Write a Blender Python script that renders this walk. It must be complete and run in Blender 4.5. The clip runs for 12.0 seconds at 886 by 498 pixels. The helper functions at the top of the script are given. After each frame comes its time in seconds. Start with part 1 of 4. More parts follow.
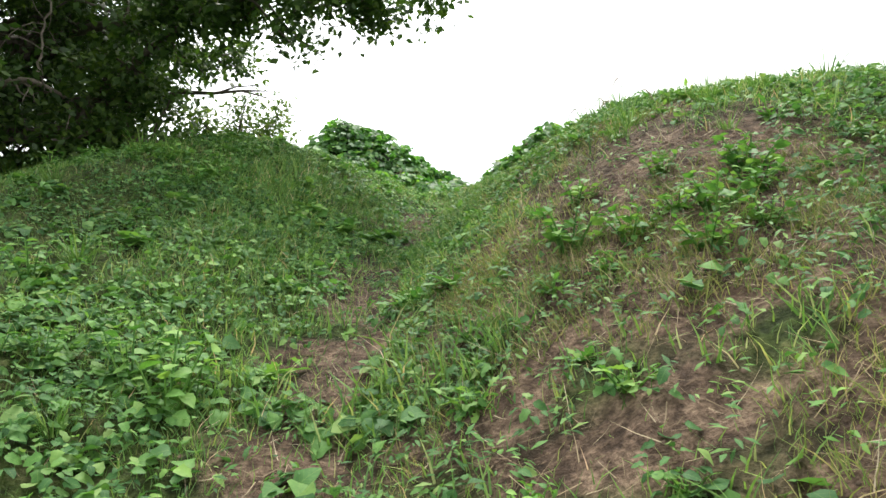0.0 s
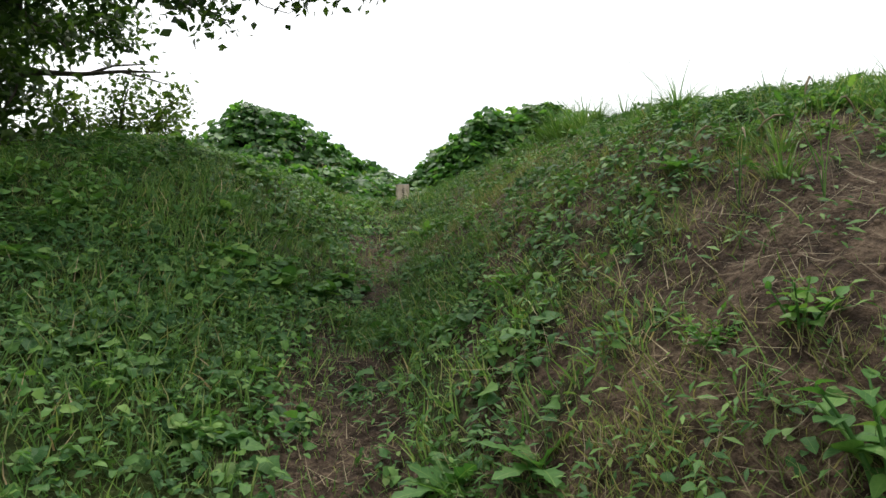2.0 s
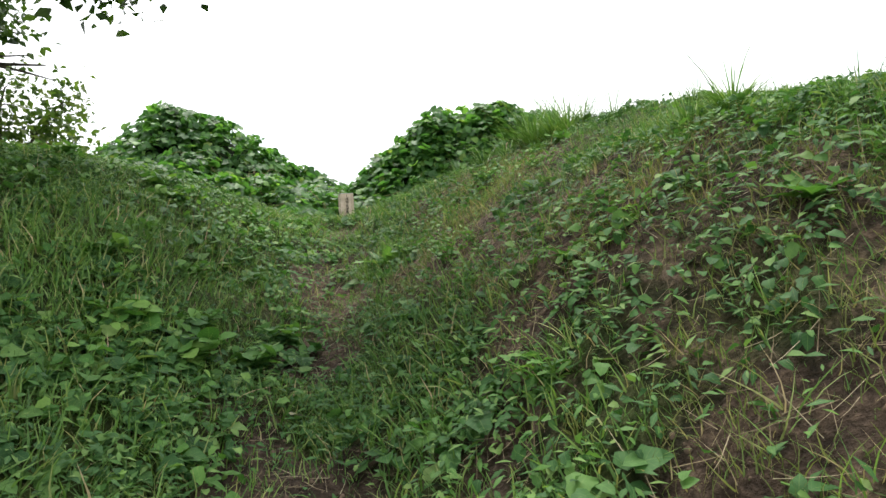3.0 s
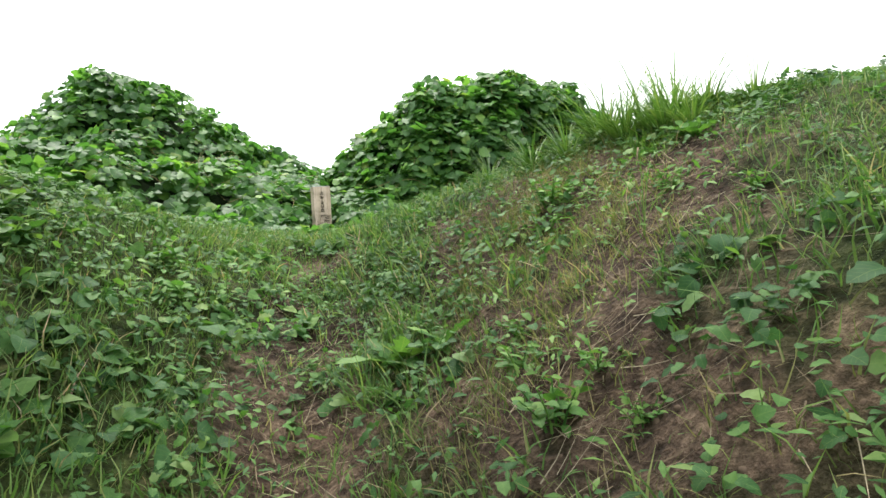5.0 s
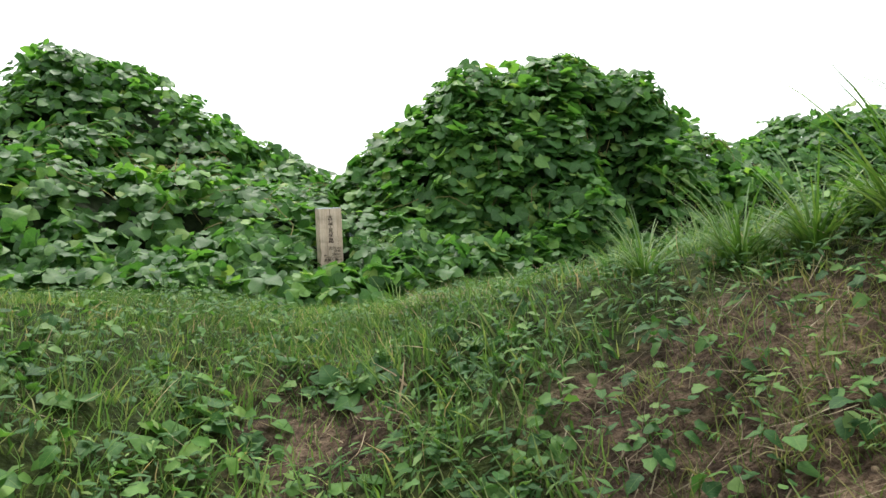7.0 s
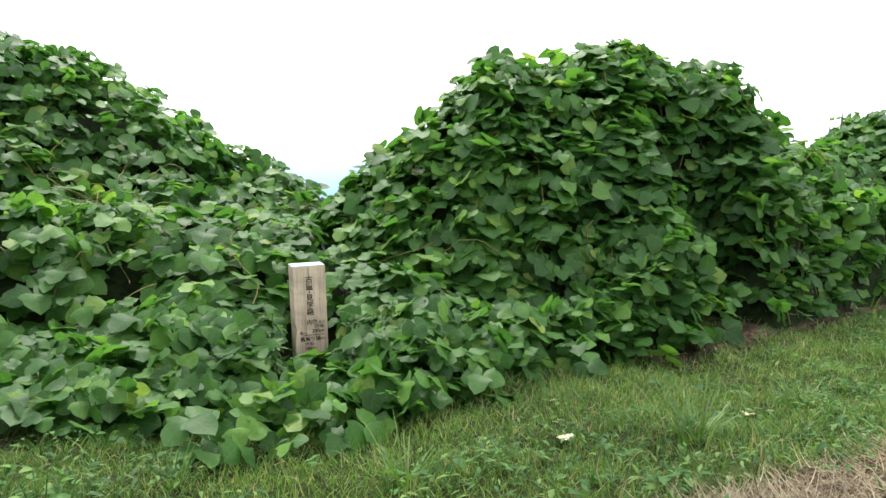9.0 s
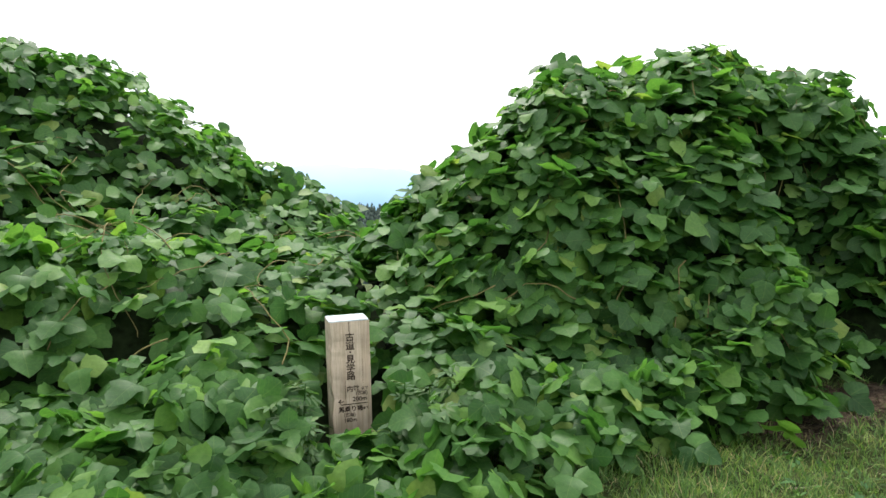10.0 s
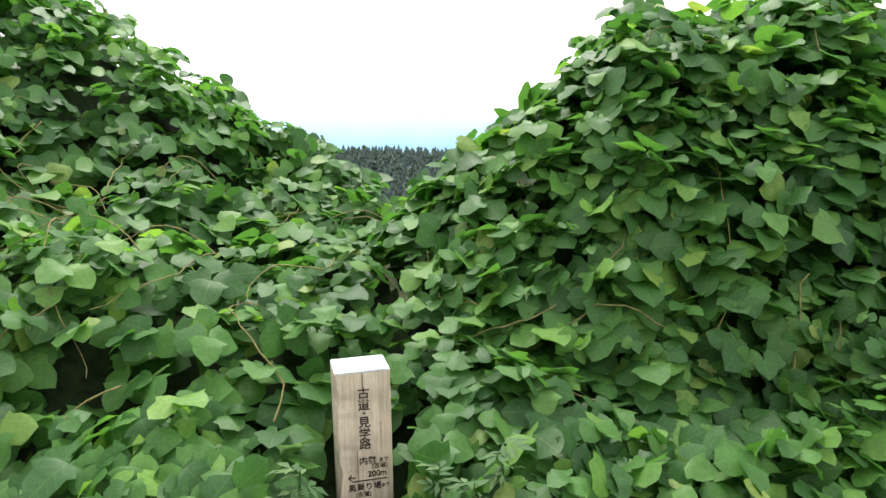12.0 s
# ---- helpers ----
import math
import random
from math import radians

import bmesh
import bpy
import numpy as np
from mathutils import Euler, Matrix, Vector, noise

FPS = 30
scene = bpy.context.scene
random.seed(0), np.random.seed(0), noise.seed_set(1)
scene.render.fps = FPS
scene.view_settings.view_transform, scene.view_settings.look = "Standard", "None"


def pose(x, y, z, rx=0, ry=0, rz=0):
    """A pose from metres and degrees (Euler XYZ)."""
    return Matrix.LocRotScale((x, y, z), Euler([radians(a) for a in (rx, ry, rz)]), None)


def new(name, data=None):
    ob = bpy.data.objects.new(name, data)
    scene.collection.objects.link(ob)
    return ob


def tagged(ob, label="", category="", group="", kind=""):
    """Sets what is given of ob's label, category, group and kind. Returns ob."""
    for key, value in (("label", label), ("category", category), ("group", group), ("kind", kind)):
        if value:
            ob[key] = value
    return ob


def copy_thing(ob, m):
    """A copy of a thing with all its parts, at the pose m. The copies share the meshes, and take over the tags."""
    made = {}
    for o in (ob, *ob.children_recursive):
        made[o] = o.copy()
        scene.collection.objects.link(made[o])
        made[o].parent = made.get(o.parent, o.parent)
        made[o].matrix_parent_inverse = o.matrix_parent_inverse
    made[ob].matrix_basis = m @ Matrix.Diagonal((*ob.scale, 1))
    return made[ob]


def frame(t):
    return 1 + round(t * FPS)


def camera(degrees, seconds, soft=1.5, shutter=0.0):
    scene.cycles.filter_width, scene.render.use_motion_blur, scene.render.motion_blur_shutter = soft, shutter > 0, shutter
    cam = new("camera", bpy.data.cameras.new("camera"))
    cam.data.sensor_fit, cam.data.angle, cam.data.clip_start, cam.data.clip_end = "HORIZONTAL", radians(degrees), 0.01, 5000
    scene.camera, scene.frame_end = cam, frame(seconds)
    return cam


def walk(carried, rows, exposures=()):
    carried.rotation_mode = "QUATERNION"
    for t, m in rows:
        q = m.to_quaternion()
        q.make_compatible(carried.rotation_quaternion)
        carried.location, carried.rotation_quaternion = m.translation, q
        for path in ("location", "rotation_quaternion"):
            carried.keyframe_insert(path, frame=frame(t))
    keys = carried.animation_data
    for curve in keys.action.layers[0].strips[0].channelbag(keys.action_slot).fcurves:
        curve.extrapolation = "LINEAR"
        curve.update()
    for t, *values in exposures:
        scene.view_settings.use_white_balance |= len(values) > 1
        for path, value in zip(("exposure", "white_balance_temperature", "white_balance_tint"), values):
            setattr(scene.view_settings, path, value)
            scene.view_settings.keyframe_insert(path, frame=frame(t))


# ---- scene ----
cam = camera(65.7, 12.0)
METRES, EYE, TILT, LEAN, TURN = 10.5, 1.12, 2.4, 0.0, 0.0
ROWS = [
    (0.0, 0.0, 0.0, 0.0, -0.0, 0.0, 0.0),
    (0.5, -0.0163, 0.0342, 0.0171, -0.94, 1.09, -0.37),
    (1.0, -0.0228, 0.0716, 0.0217, -3.92, 0.56, -0.57),
    (1.5, -0.0314, 0.1181, 0.0326, -5.91, -0.17, 0.63),
    (2.0, -0.0431, 0.1593, 0.0445, -8.06, -2.03, 1.16),
    (2.5, -0.0449, 0.2097, 0.0533, -10.99, -1.49, 2.0),
    (4.5, -0.038, 0.3997, 0.0829, -15.8, -5.4, 2.03),
    (5.0, -0.0272, 0.4501, 0.0935, -15.48, -4.67, 2.06),
    (5.5, -0.023, 0.4957, 0.1066, -16.79, -4.86, 2.16),
    (6.0, -0.0129, 0.5439, 0.1107, -18.69, -4.3, 2.09),
    (6.5, -0.0125, 0.5904, 0.1204, -15.96, -5.23, 1.1),
    (8.5, 0.0154, 0.7546, 0.1509, -14.16, -7.39, 1.12),
    (9.0, 0.0221, 0.7953, 0.1645, -14.38, -8.05, 0.78),
    (9.5, 0.0174, 0.8354, 0.1722, -12.36, -8.01, 0.73),
    (10.0, 0.0219, 0.867, 0.1753, -11.85, -7.48, 0.56),
    (10.5, 0.0331, 0.9022, 0.1884, -12.07, -6.7, 1.25),
    (11.0, 0.0281, 0.9286, 0.1885, -10.74, -9.8, 1.84),
    (11.5, 0.0296, 0.9462, 0.1908, -10.44, -11.53, 1.24),
    (12.0, 0.033, 0.9573, 0.1897, -9.58, -12.22, 0.31),
]
walk(cam, [(t, pose(0, 0, EYE, TILT, LEAN, TURN) @ pose(METRES * x, METRES * y, METRES * z, 90 + pitch, roll, yaw)) for t, x, y, z, yaw, pitch, roll in ROWS],
     exposures=[(0.0, 1.05), (0.5, 0.68), (1.0, 0.3), (1.5, 0.05), (2.0, 0.12), (2.5, 0.36), (4.5, 1.05), (5.5, 1.03), (6.5, 0.7), (8.5, 0.85), (9.5, 0.9), (10.0, 0.72), (10.5, 0.28), (11.0, 0.18), (11.5, 0.65), (12.0, 1.0)])

# ---- light: bright overcast sky with a weak veiled sun ----
SUN_UP, SUN_TURN = radians(60), radians(0)
world = bpy.data.worlds.new("sky")
scene.world = world
world.use_nodes = True
wn, wl = world.node_tree.nodes, world.node_tree.links
wn.clear()
w_out = wn.new("ShaderNodeOutputWorld")
w_bg = wn.new("ShaderNodeBackground")
w_sky = wn.new("ShaderNodeTexSky")
w_sky.sky_type, w_sky.sun_disc = "NISHITA", False
w_sky.sun_elevation, w_sky.sun_rotation = SUN_UP, SUN_TURN
w_bg.inputs["Strength"].default_value = 0.132
w_co = wn.new("ShaderNodeTexCoord")
w_no = wn.new("ShaderNodeTexNoise")
w_no.inputs["Scale"].default_value, w_no.inputs["Detail"].default_value = 2.2, 5.0
w_ra = wn.new("ShaderNodeValToRGB")
w_ra.color_ramp.elements[0].position, w_ra.color_ramp.elements[0].color = 0.30, (0.62, 0.62, 0.62, 1)
w_ra.color_ramp.elements[1].position, w_ra.color_ramp.elements[1].color = 0.48, (1, 1, 1, 1)
w_mix = wn.new("ShaderNodeMix")
w_mix.data_type = "RGBA"
w_mix.inputs["B"].default_value = (9.6, 9.8, 10.0, 1)
wl.new(w_co.outputs["Generated"], w_no.inputs["Vector"])
wl.new(w_no.outputs["Fac"], w_ra.inputs["Fac"])
wl.new(w_ra.outputs["Color"], w_mix.inputs["Factor"])
wl.new(w_sky.outputs["Color"], w_mix.inputs["A"])
wl.new(w_mix.outputs["Result"], w_bg.inputs["Color"])
wl.new(w_bg.outputs["Background"], w_out.inputs["Surface"])

sun = new("sun", bpy.data.lights.new("sun", "SUN"))
sun.data.energy, sun.data.angle, sun.data.color = 2.8, radians(16), (1, 0.96, 0.88)
sun.matrix_world = Matrix.Translation((0, 0, 30)) @ (-Vector((math.cos(SUN_UP) * math.sin(SUN_TURN), math.cos(SUN_UP) * math.cos(SUN_TURN), math.sin(SUN_UP)))).to_track_quat("-Z", "Y").to_matrix().to_4x4()


# ---- materials ----
class Mat:
    """A node material with one principled shader, and short ways to wire it."""

    def __init__(self, name):
        self.m = bpy.data.materials.new(name)
        self.m.use_nodes = True
        self.n, self.l = self.m.node_tree.nodes, self.m.node_tree.links
        self.b = self.n["Principled BSDF"]
        self.out = self.n["Material Output"]

    def wire(self, a, b):
        self.l.new(a, b)
        return self

    def noise(self, scale, detail=4.0, coords=None, rough=0.55):
        t = self.n.new("ShaderNodeTexNoise")
        t.inputs["Scale"].default_value, t.inputs["Detail"].default_value, t.inputs["Roughness"].default_value = scale, detail, rough
        if coords is None:
            coords = self.n.new("ShaderNodeTexCoord").outputs["Object"]
        self.l.new(coords, t.inputs["Vector"])
        return t.outputs["Fac"]

    def ramp(self, fac, stops):
        r = self.n.new("ShaderNodeValToRGB")
        e = r.color_ramp.elements
        while len(e) < len(stops):
            e.new(0.5)
        for el, (p, c) in zip(e, stops):
            el.position, el.color = p, (*c, 1)
        self.l.new(fac, r.inputs["Fac"])
        return r.outputs["Color"]

    def mix(self, fac, a, b, how="MIX"):
        x = self.n.new("ShaderNodeMix")
        x.data_type, x.blend_type = "RGBA", how
        for sock, v in (("Factor", fac), ("A", a), ("B", b)):
            if isinstance(v, (int, float)):
                x.inputs[sock].default_value = v
            elif isinstance(v, tuple):
                x.inputs[sock].default_value = (*v, 1)
            else:
                self.l.new(v, x.inputs[sock])
        return x.outputs["Result"]

    def math(self, op, a, b=0.0):
        x = self.n.new("ShaderNodeMath")
        x.operation = op
        for i, v in enumerate((a, b)):
            if isinstance(v, (int, float)):
                x.inputs[i].default_value = v
            else:
                self.l.new(v, x.inputs[i])
        return x.outputs[0]

    def bump(self, height, strength=0.4, distance=0.02):
        x = self.n.new("ShaderNodeBump")
        x.inputs["Strength"].default_value, x.inputs["Distance"].default_value = strength, distance
        self.l.new(height, x.inputs["Height"])
        self.l.new(x.outputs["Normal"], self.b.inputs["Normal"])
        return self

    def base(self, colour, rough=0.6, spec=0.5):
        if isinstance(colour, tuple):
            self.b.inputs["Base Color"].default_value = (*colour, 1)
        else:
            self.l.new(colour, self.b.inputs["Base Color"])
        self.b.inputs["Roughness"].default_value = rough
        self.b.inputs["Specular IOR Level"].default_value = spec
        return self


def leaf_material(name, stops, rough=0.5, spec=0.45, thin=0.35, veins=0.0, by_object=False):
    """Foliage: colour varied leaf by leaf, blotches, veins along the leaf's own coordinates, light shining through."""
    k = Mat(name)
    geo = k.n.new("ShaderNodeNewGeometry")
    rnd = geo.outputs["Random Per Island"]
    if by_object:
        info = k.n.new("ShaderNodeObjectInfo")
        rnd = k.math("FRACT", k.math("ADD", rnd, info.outputs["Random"]))
    c = k.ramp(rnd, stops)
    big = k.ramp(k.noise(0.9, 3, geo.outputs["Position"]), [(0.35, (0.78, 0.8, 0.8)), (0.65, (1.12, 1.08, 0.95))])
    c = k.mix(1.0, c, big, "MULTIPLY")
    fine = k.ramp(k.noise(60, 3, geo.outputs["Position"]), [(0.35, (0.82, 0.85, 0.8)), (0.7, (1.1, 1.08, 1.05))])
    c = k.mix(1.0, c, fine, "MULTIPLY")
    if veins:
        uv = k.n.new("ShaderNodeUVMap").outputs["UV"]
        sep = k.n.new("ShaderNodeSeparateXYZ")
        k.wire(uv, sep.inputs[0])
        side = k.math("ABSOLUTE", k.math("SUBTRACT", sep.outputs[1], 0.5))
        mid = k.math("LESS_THAN", side, 0.012)
        rib = k.math("LESS_THAN", k.math("ABSOLUTE", k.math("SUBTRACT", k.math("FRACT", k.math("MULTIPLY", k.math("SUBTRACT", sep.outputs[0], k.math("MULTIPLY", side, 0.8)), 5.0)), 0.5)), 0.045)
        line = k.math("MAXIMUM", mid, k.math("MULTIPLY", rib, 0.6))
        c = k.mix(k.math("MULTIPLY", line, veins), c, (0.20, 0.30, 0.08))
    k.base(c, rough, spec)
    tr = k.n.new("ShaderNodeBsdfTranslucent")
    k.wire(k.mix(1.0, c, (1.2, 1.28, 0.7), "MULTIPLY"), tr.inputs["Color"])
    ms = k.n.new("ShaderNodeMixShader")
    ms.inputs[0].default_value = thin
    k.wire(k.b.outputs[0], ms.inputs[1]).wire(tr.outputs[0], ms.inputs[2]).wire(ms.outputs[0], k.out.inputs["Surface"])
    return k.m


def bark_material(name, dark, light):
    k = Mat(name)
    n1, n2 = k.noise(14, 5), k.noise(90, 4)
    k.base(k.mix(1.0, k.ramp(n1, [(0.3, dark), (0.7, light)]), k.ramp(n2, [(0.3, (0.7, 0.7, 0.7)), (0.7, (1.1, 1.1, 1.1))]), "MULTIPLY"), 0.9, 0.2)
    k.bump(n1, 0.6, 0.03)
    return k.m


def soil_material():
    k = Mat("hill_soil")
    pos = k.n.new("ShaderNodeNewGeometry").outputs["Position"]
    mid, fine, clod = k.noise(6, 6, pos, 0.65), k.noise(70, 5, pos, 0.7), k.noise(24, 4, pos, 0.6)
    c = k.ramp(mid, [(0.28, (0.028, 0.020, 0.015)), (0.5, (0.085, 0.062, 0.047)), (0.72, (0.18, 0.137, 0.104))])
    c = k.mix(1.0, c, k.ramp(fine, [(0.3, (0.45, 0.43, 0.4)), (0.7, (1.3, 1.28, 1.22))]), "MULTIPLY")
    c = k.mix(1.0, c, k.ramp(clod, [(0.34, (0.55, 0.53, 0.52)), (0.62, (1.15, 1.14, 1.12))]), "MULTIPLY")
    c = k.mix(1.0, c, k.ramp(k.noise(0.55, 3, pos), [(0.38, (0.8, 0.8, 0.8)), (0.62, (1.55, 1.5, 1.45))]), "MULTIPLY")
    wear = k.n.new("ShaderNodeAttribute")
    wear.attribute_name = "wear"
    thatch = k.ramp(k.math("ADD", wear.outputs["Fac"], k.math("MULTIPLY", k.math("SUBTRACT", mid, 0.5), 0.8)), [(0.05, (1, 1, 1)), (0.4, (0, 0, 0))])
    turf = k.mix(1.0, k.ramp(mid, [(0.3, (0.022, 0.04, 0.010)), (0.7, (0.06, 0.095, 0.022))]), k.ramp(fine, [(0.3, (0.6, 0.6, 0.6)), (0.7, (1.3, 1.25, 1.1))]), "MULTIPLY")
    turf = k.mix(1.0, turf, k.ramp(clod, [(0.34, (0.5, 0.5, 0.5)), (0.62, (1.3, 1.3, 1.25))]), "MULTIPLY")
    k.base(k.mix(k.math("MULTIPLY", thatch, 0.9), c, turf), 0.95, 0.15)
    k.bump(k.math("ADD", k.math("ADD", k.math("MULTIPLY", mid, 0.4), k.math("MULTIPLY", clod, 0.45)), k.math("MULTIPLY", fine, 0.2)), 1.0, 0.12)
    return k.m


def wood_material():
    k = Mat("weathered_cedar")
    co = k.n.new("ShaderNodeTexCoord").outputs["Object"]
    mp = k.n.new("ShaderNodeMapping")
    mp.inputs["Scale"].default_value = (26, 26, 0.9)
    k.wire(co, mp.inputs["Vector"])
    grain, fine = k.noise(1.6, 6, mp.outputs["Vector"], 0.6), k.noise(7, 4, mp.outputs["Vector"])
    c = k.ramp(grain, [(0.3, (0.50, 0.39, 0.29)), (0.5, (0.62, 0.51, 0.40)), (0.72, (0.70, 0.60, 0.49))])
    c = k.mix(1.0, c, k.ramp(fine, [(0.3, (0.8, 0.79, 0.77)), (0.65, (1.05, 1.04, 1.03))]), "MULTIPLY")
    stain = k.ramp(k.noise(7, 4, co), [(0.35, (0.72, 0.72, 0.72)), (0.6, (1, 1, 1))])
    k.base(k.mix(1.0, c, stain, "MULTIPLY"), 0.85, 0.25)
    k.bump(fine, 0.35, 0.004)
    return k.m


def plain_material(name, colour, rough=0.7, vary=0.2, scale=12, spec=0.3, metal=0.0):
    k = Mat(name)
    f = k.noise(scale, 5)
    k.base(k.ramp(f, [(0.3, tuple(v * (1 - vary) for v in colour)), (0.7, tuple(min(1, v * (1 + vary)) for v in colour))]), rough, spec)
    k.b.inputs["Metallic"].default_value = metal
    k.bump(f, 0.15, 0.005)
    return k.m


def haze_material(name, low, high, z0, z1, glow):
    """Far land, the haze of kilometres of air painted as a glowing colour by height."""
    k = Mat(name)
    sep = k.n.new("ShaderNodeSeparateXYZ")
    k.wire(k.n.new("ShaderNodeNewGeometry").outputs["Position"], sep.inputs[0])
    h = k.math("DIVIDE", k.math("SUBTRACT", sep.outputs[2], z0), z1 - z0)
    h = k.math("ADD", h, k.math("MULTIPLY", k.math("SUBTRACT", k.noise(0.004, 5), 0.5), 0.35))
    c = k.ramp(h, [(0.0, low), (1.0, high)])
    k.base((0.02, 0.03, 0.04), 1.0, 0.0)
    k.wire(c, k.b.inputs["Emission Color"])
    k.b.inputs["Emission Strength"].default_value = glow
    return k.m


M_SOIL = soil_material()
M_KUDZU = leaf_material("kudzu_leaf", [(0.0, (0.0381, 0.116, 0.0319)), (0.45, (0.0635, 0.175, 0.0439)), (0.8, (0.099, 0.239, 0.0559)), (0.97, (0.165, 0.327, 0.0698)), (1.0, (0.242, 0.335, 0.09))], 0.52, 0.34, 0.5, 0.25)
M_KUDZU_ONE = leaf_material("kudzu_leaf_single", [(0.0, (0.0381, 0.116, 0.0319)), (0.45, (0.0635, 0.175, 0.0439)), (0.8, (0.099, 0.239, 0.0559)), (0.97, (0.165, 0.327, 0.0698)), (1.0, (0.242, 0.335, 0.09))], 0.52, 0.34, 0.5, 0.25, True)
# near-black, so the shade in the leaf gaps is put into the colour
M_THICKET_SHADE = plain_material("painted_thicket_shade", (0.013, 0.021, 0.008), 0.95, 0.5, 20, 0.1)
M_VINE = plain_material("vine_stem", (0.16, 0.14, 0.05), 0.8, 0.4, 30)
M_GRASS = leaf_material("grass_blade", [(0.0, (0.0603, 0.135, 0.038)), (0.4, (0.108, 0.22, 0.0557)), (0.75, (0.182, 0.297, 0.0808)), (0.95, (0.317, 0.335, 0.152)), (1.0, (0.524, 0.362, 0.303))], 0.55, 0.3, 0.35)
M_DRY = leaf_material("dry_grass_blade", [(0.0, (0.10, 0.15, 0.045)), (0.5, (0.17, 0.21, 0.07)), (0.8, (0.26, 0.25, 0.11)), (1.0, (0.38, 0.31, 0.19))], 0.7, 0.2, 0.3)
M_TALL = leaf_material("tall_grass_blade", [(0.0, (0.0604, 0.138, 0.0326)), (0.6, (0.101, 0.209, 0.0477)), (1.0, (0.201, 0.287, 0.0975))], 0.5, 0.35, 0.35, 0, True)
M_HERB = leaf_material("herb_leaf", [(0.0, (0.0304, 0.0886, 0.031)), (0.5, (0.057, 0.149, 0.0455)), (0.85, (0.108, 0.226, 0.0619)), (1.0, (0.192, 0.291, 0.103))], 0.62, 0.2, 0.35, 0.3)
M_WEED = leaf_material("weed_leaf", [(0.0, (0.0524, 0.15, 0.0363)), (0.6, (0.0981, 0.23, 0.0523)), (1.0, (0.184, 0.322, 0.0807))], 0.58, 0.24, 0.38, 0.4, True)
M_MUGWORT = leaf_material("mugwort_leaf", [(0.0, (0.05, 0.105, 0.05)), (0.6, (0.08, 0.15, 0.068)), (1.0, (0.13, 0.20, 0.09))], 0.7, 0.2, 0.25, 0.2, True)
M_STRAW = leaf_material("dry_straw", [(0.0, (0.118, 0.0867, 0.0633)), (0.6, (0.245, 0.194, 0.138)), (1.0, (0.392, 0.337, 0.265))], 0.8, 0.2, 0.15)
M_TREE = leaf_material("tree_leaf", [(0.0, (0.024, 0.056, 0.012)), (0.6, (0.044, 0.092, 0.018)), (1.0, (0.09, 0.15, 0.03))], 0.5, 0.4, 0.42)
M_SHRUB = leaf_material("shrub_leaf", [(0.0, (0.06, 0.12, 0.025)), (0.6, (0.10, 0.18, 0.035)), (1.0, (0.2, 0.27, 0.07))], 0.5, 0.4, 0.4)
M_BARK = bark_material("tree_bark", (0.045, 0.037, 0.03), (0.13, 0.11, 0.09))
M_TWIG = bark_material("pale_twig", (0.10, 0.085, 0.065), (0.22, 0.19, 0.15))
M_WOOD = wood_material()
M_CAP = plain_material("worn_white_cap", (0.46, 0.53, 0.57), 0.45, 0.4, 16, 0.4)
M_INK = plain_material("branded_lettering", (0.035, 0.022, 0.016), 0.8, 0.3, 60)
M_CRACK = plain_material("drying_crack", (0.06, 0.04, 0.03), 0.9, 0.3, 60)
# far conifers: bluish grey because the distance haze is painted into the colour
M_CONIFER = leaf_material("hazed_conifer_foliage", [(0.0, (0.026, 0.043, 0.042)), (1.0, (0.055, 0.082, 0.074))], 0.8, 0.1, 0.1)
M_CRUMB = plain_material("dry_earth", (0.13, 0.094, 0.067), 0.95, 0.45, 9, 0.1)
M_FALLEN = plain_material("dry_leaf", (0.48, 0.42, 0.30), 0.7, 0.2)


# ---- mesh helpers ----
RNG = np.random.default_rng(7)


def part(name, bm, material, parent=None, label=""):
    me = bpy.data.meshes.new(name)
    bm.to_mesh(me)
    bm.free()
    me.materials.append(material)
    ob = new(name, me)
    ob.parent = parent
    if label:
        ob["label"] = label
    return ob


def mesh_of(name, verts, faces, material, uv=None, smooth=True):
    """A mesh from arrays: verts (n,3); faces (m,3) or (m,4)."""
    verts, faces = np.asarray(verts, np.float32), np.asarray(faces, np.int32)
    k = faces.shape[1]
    me = bpy.data.meshes.new(name)
    me.vertices.add(len(verts))
    me.vertices.foreach_set("co", verts.ravel())
    me.loops.add(faces.size)
    me.loops.foreach_set("vertex_index", faces.ravel())
    me.polygons.add(len(faces))
    me.polygons.foreach_set("loop_start", np.arange(len(faces), dtype=np.int32) * k)
    me.polygons.foreach_set("use_smooth", np.full(len(faces), smooth))
    if uv is not None:
        layer = me.uv_layers.new(name="UVMap")
        layer.data.foreach_set("uv", np.asarray(uv, np.float32)[faces.ravel()].ravel())
    me.update(calc_edges=True)
    me.materials.append(material)
    return me


def unit(v):
    return v / np.maximum(np.linalg.norm(v, axis=-1, keepdims=True), 1e-9)


def scatter(name, template, place, turn, size, material):
    """Many copies of one little shape in one mesh: place (n,3), turn (n,3,3) with columns along, across, normal; size (n,) or (n,3)."""
    v, f, uv = template
    n = len(place)
    size = np.asarray(size, float)
    if size.ndim == 1:
        size = np.repeat(size[:, None], 3, 1)
    pts = np.einsum("nij,nkj->nki", turn, v[None] * size[:, None, :]) + place[:, None, :]
    faces = f[None] + (np.arange(n) * len(v))[:, None, None]
    return mesh_of(name, pts.reshape(-1, 3), faces.reshape(-1, f.shape[1]), material, np.tile(uv, (n, 1)))


def frames_of(normal, along):
    """Turns whose third column is the normal and whose first lies along, as near as can be."""
    n = unit(normal)
    a = unit(along - (along * n).sum(-1, keepdims=True) * n)
    return np.stack([a, np.cross(n, a), n], axis=-1)


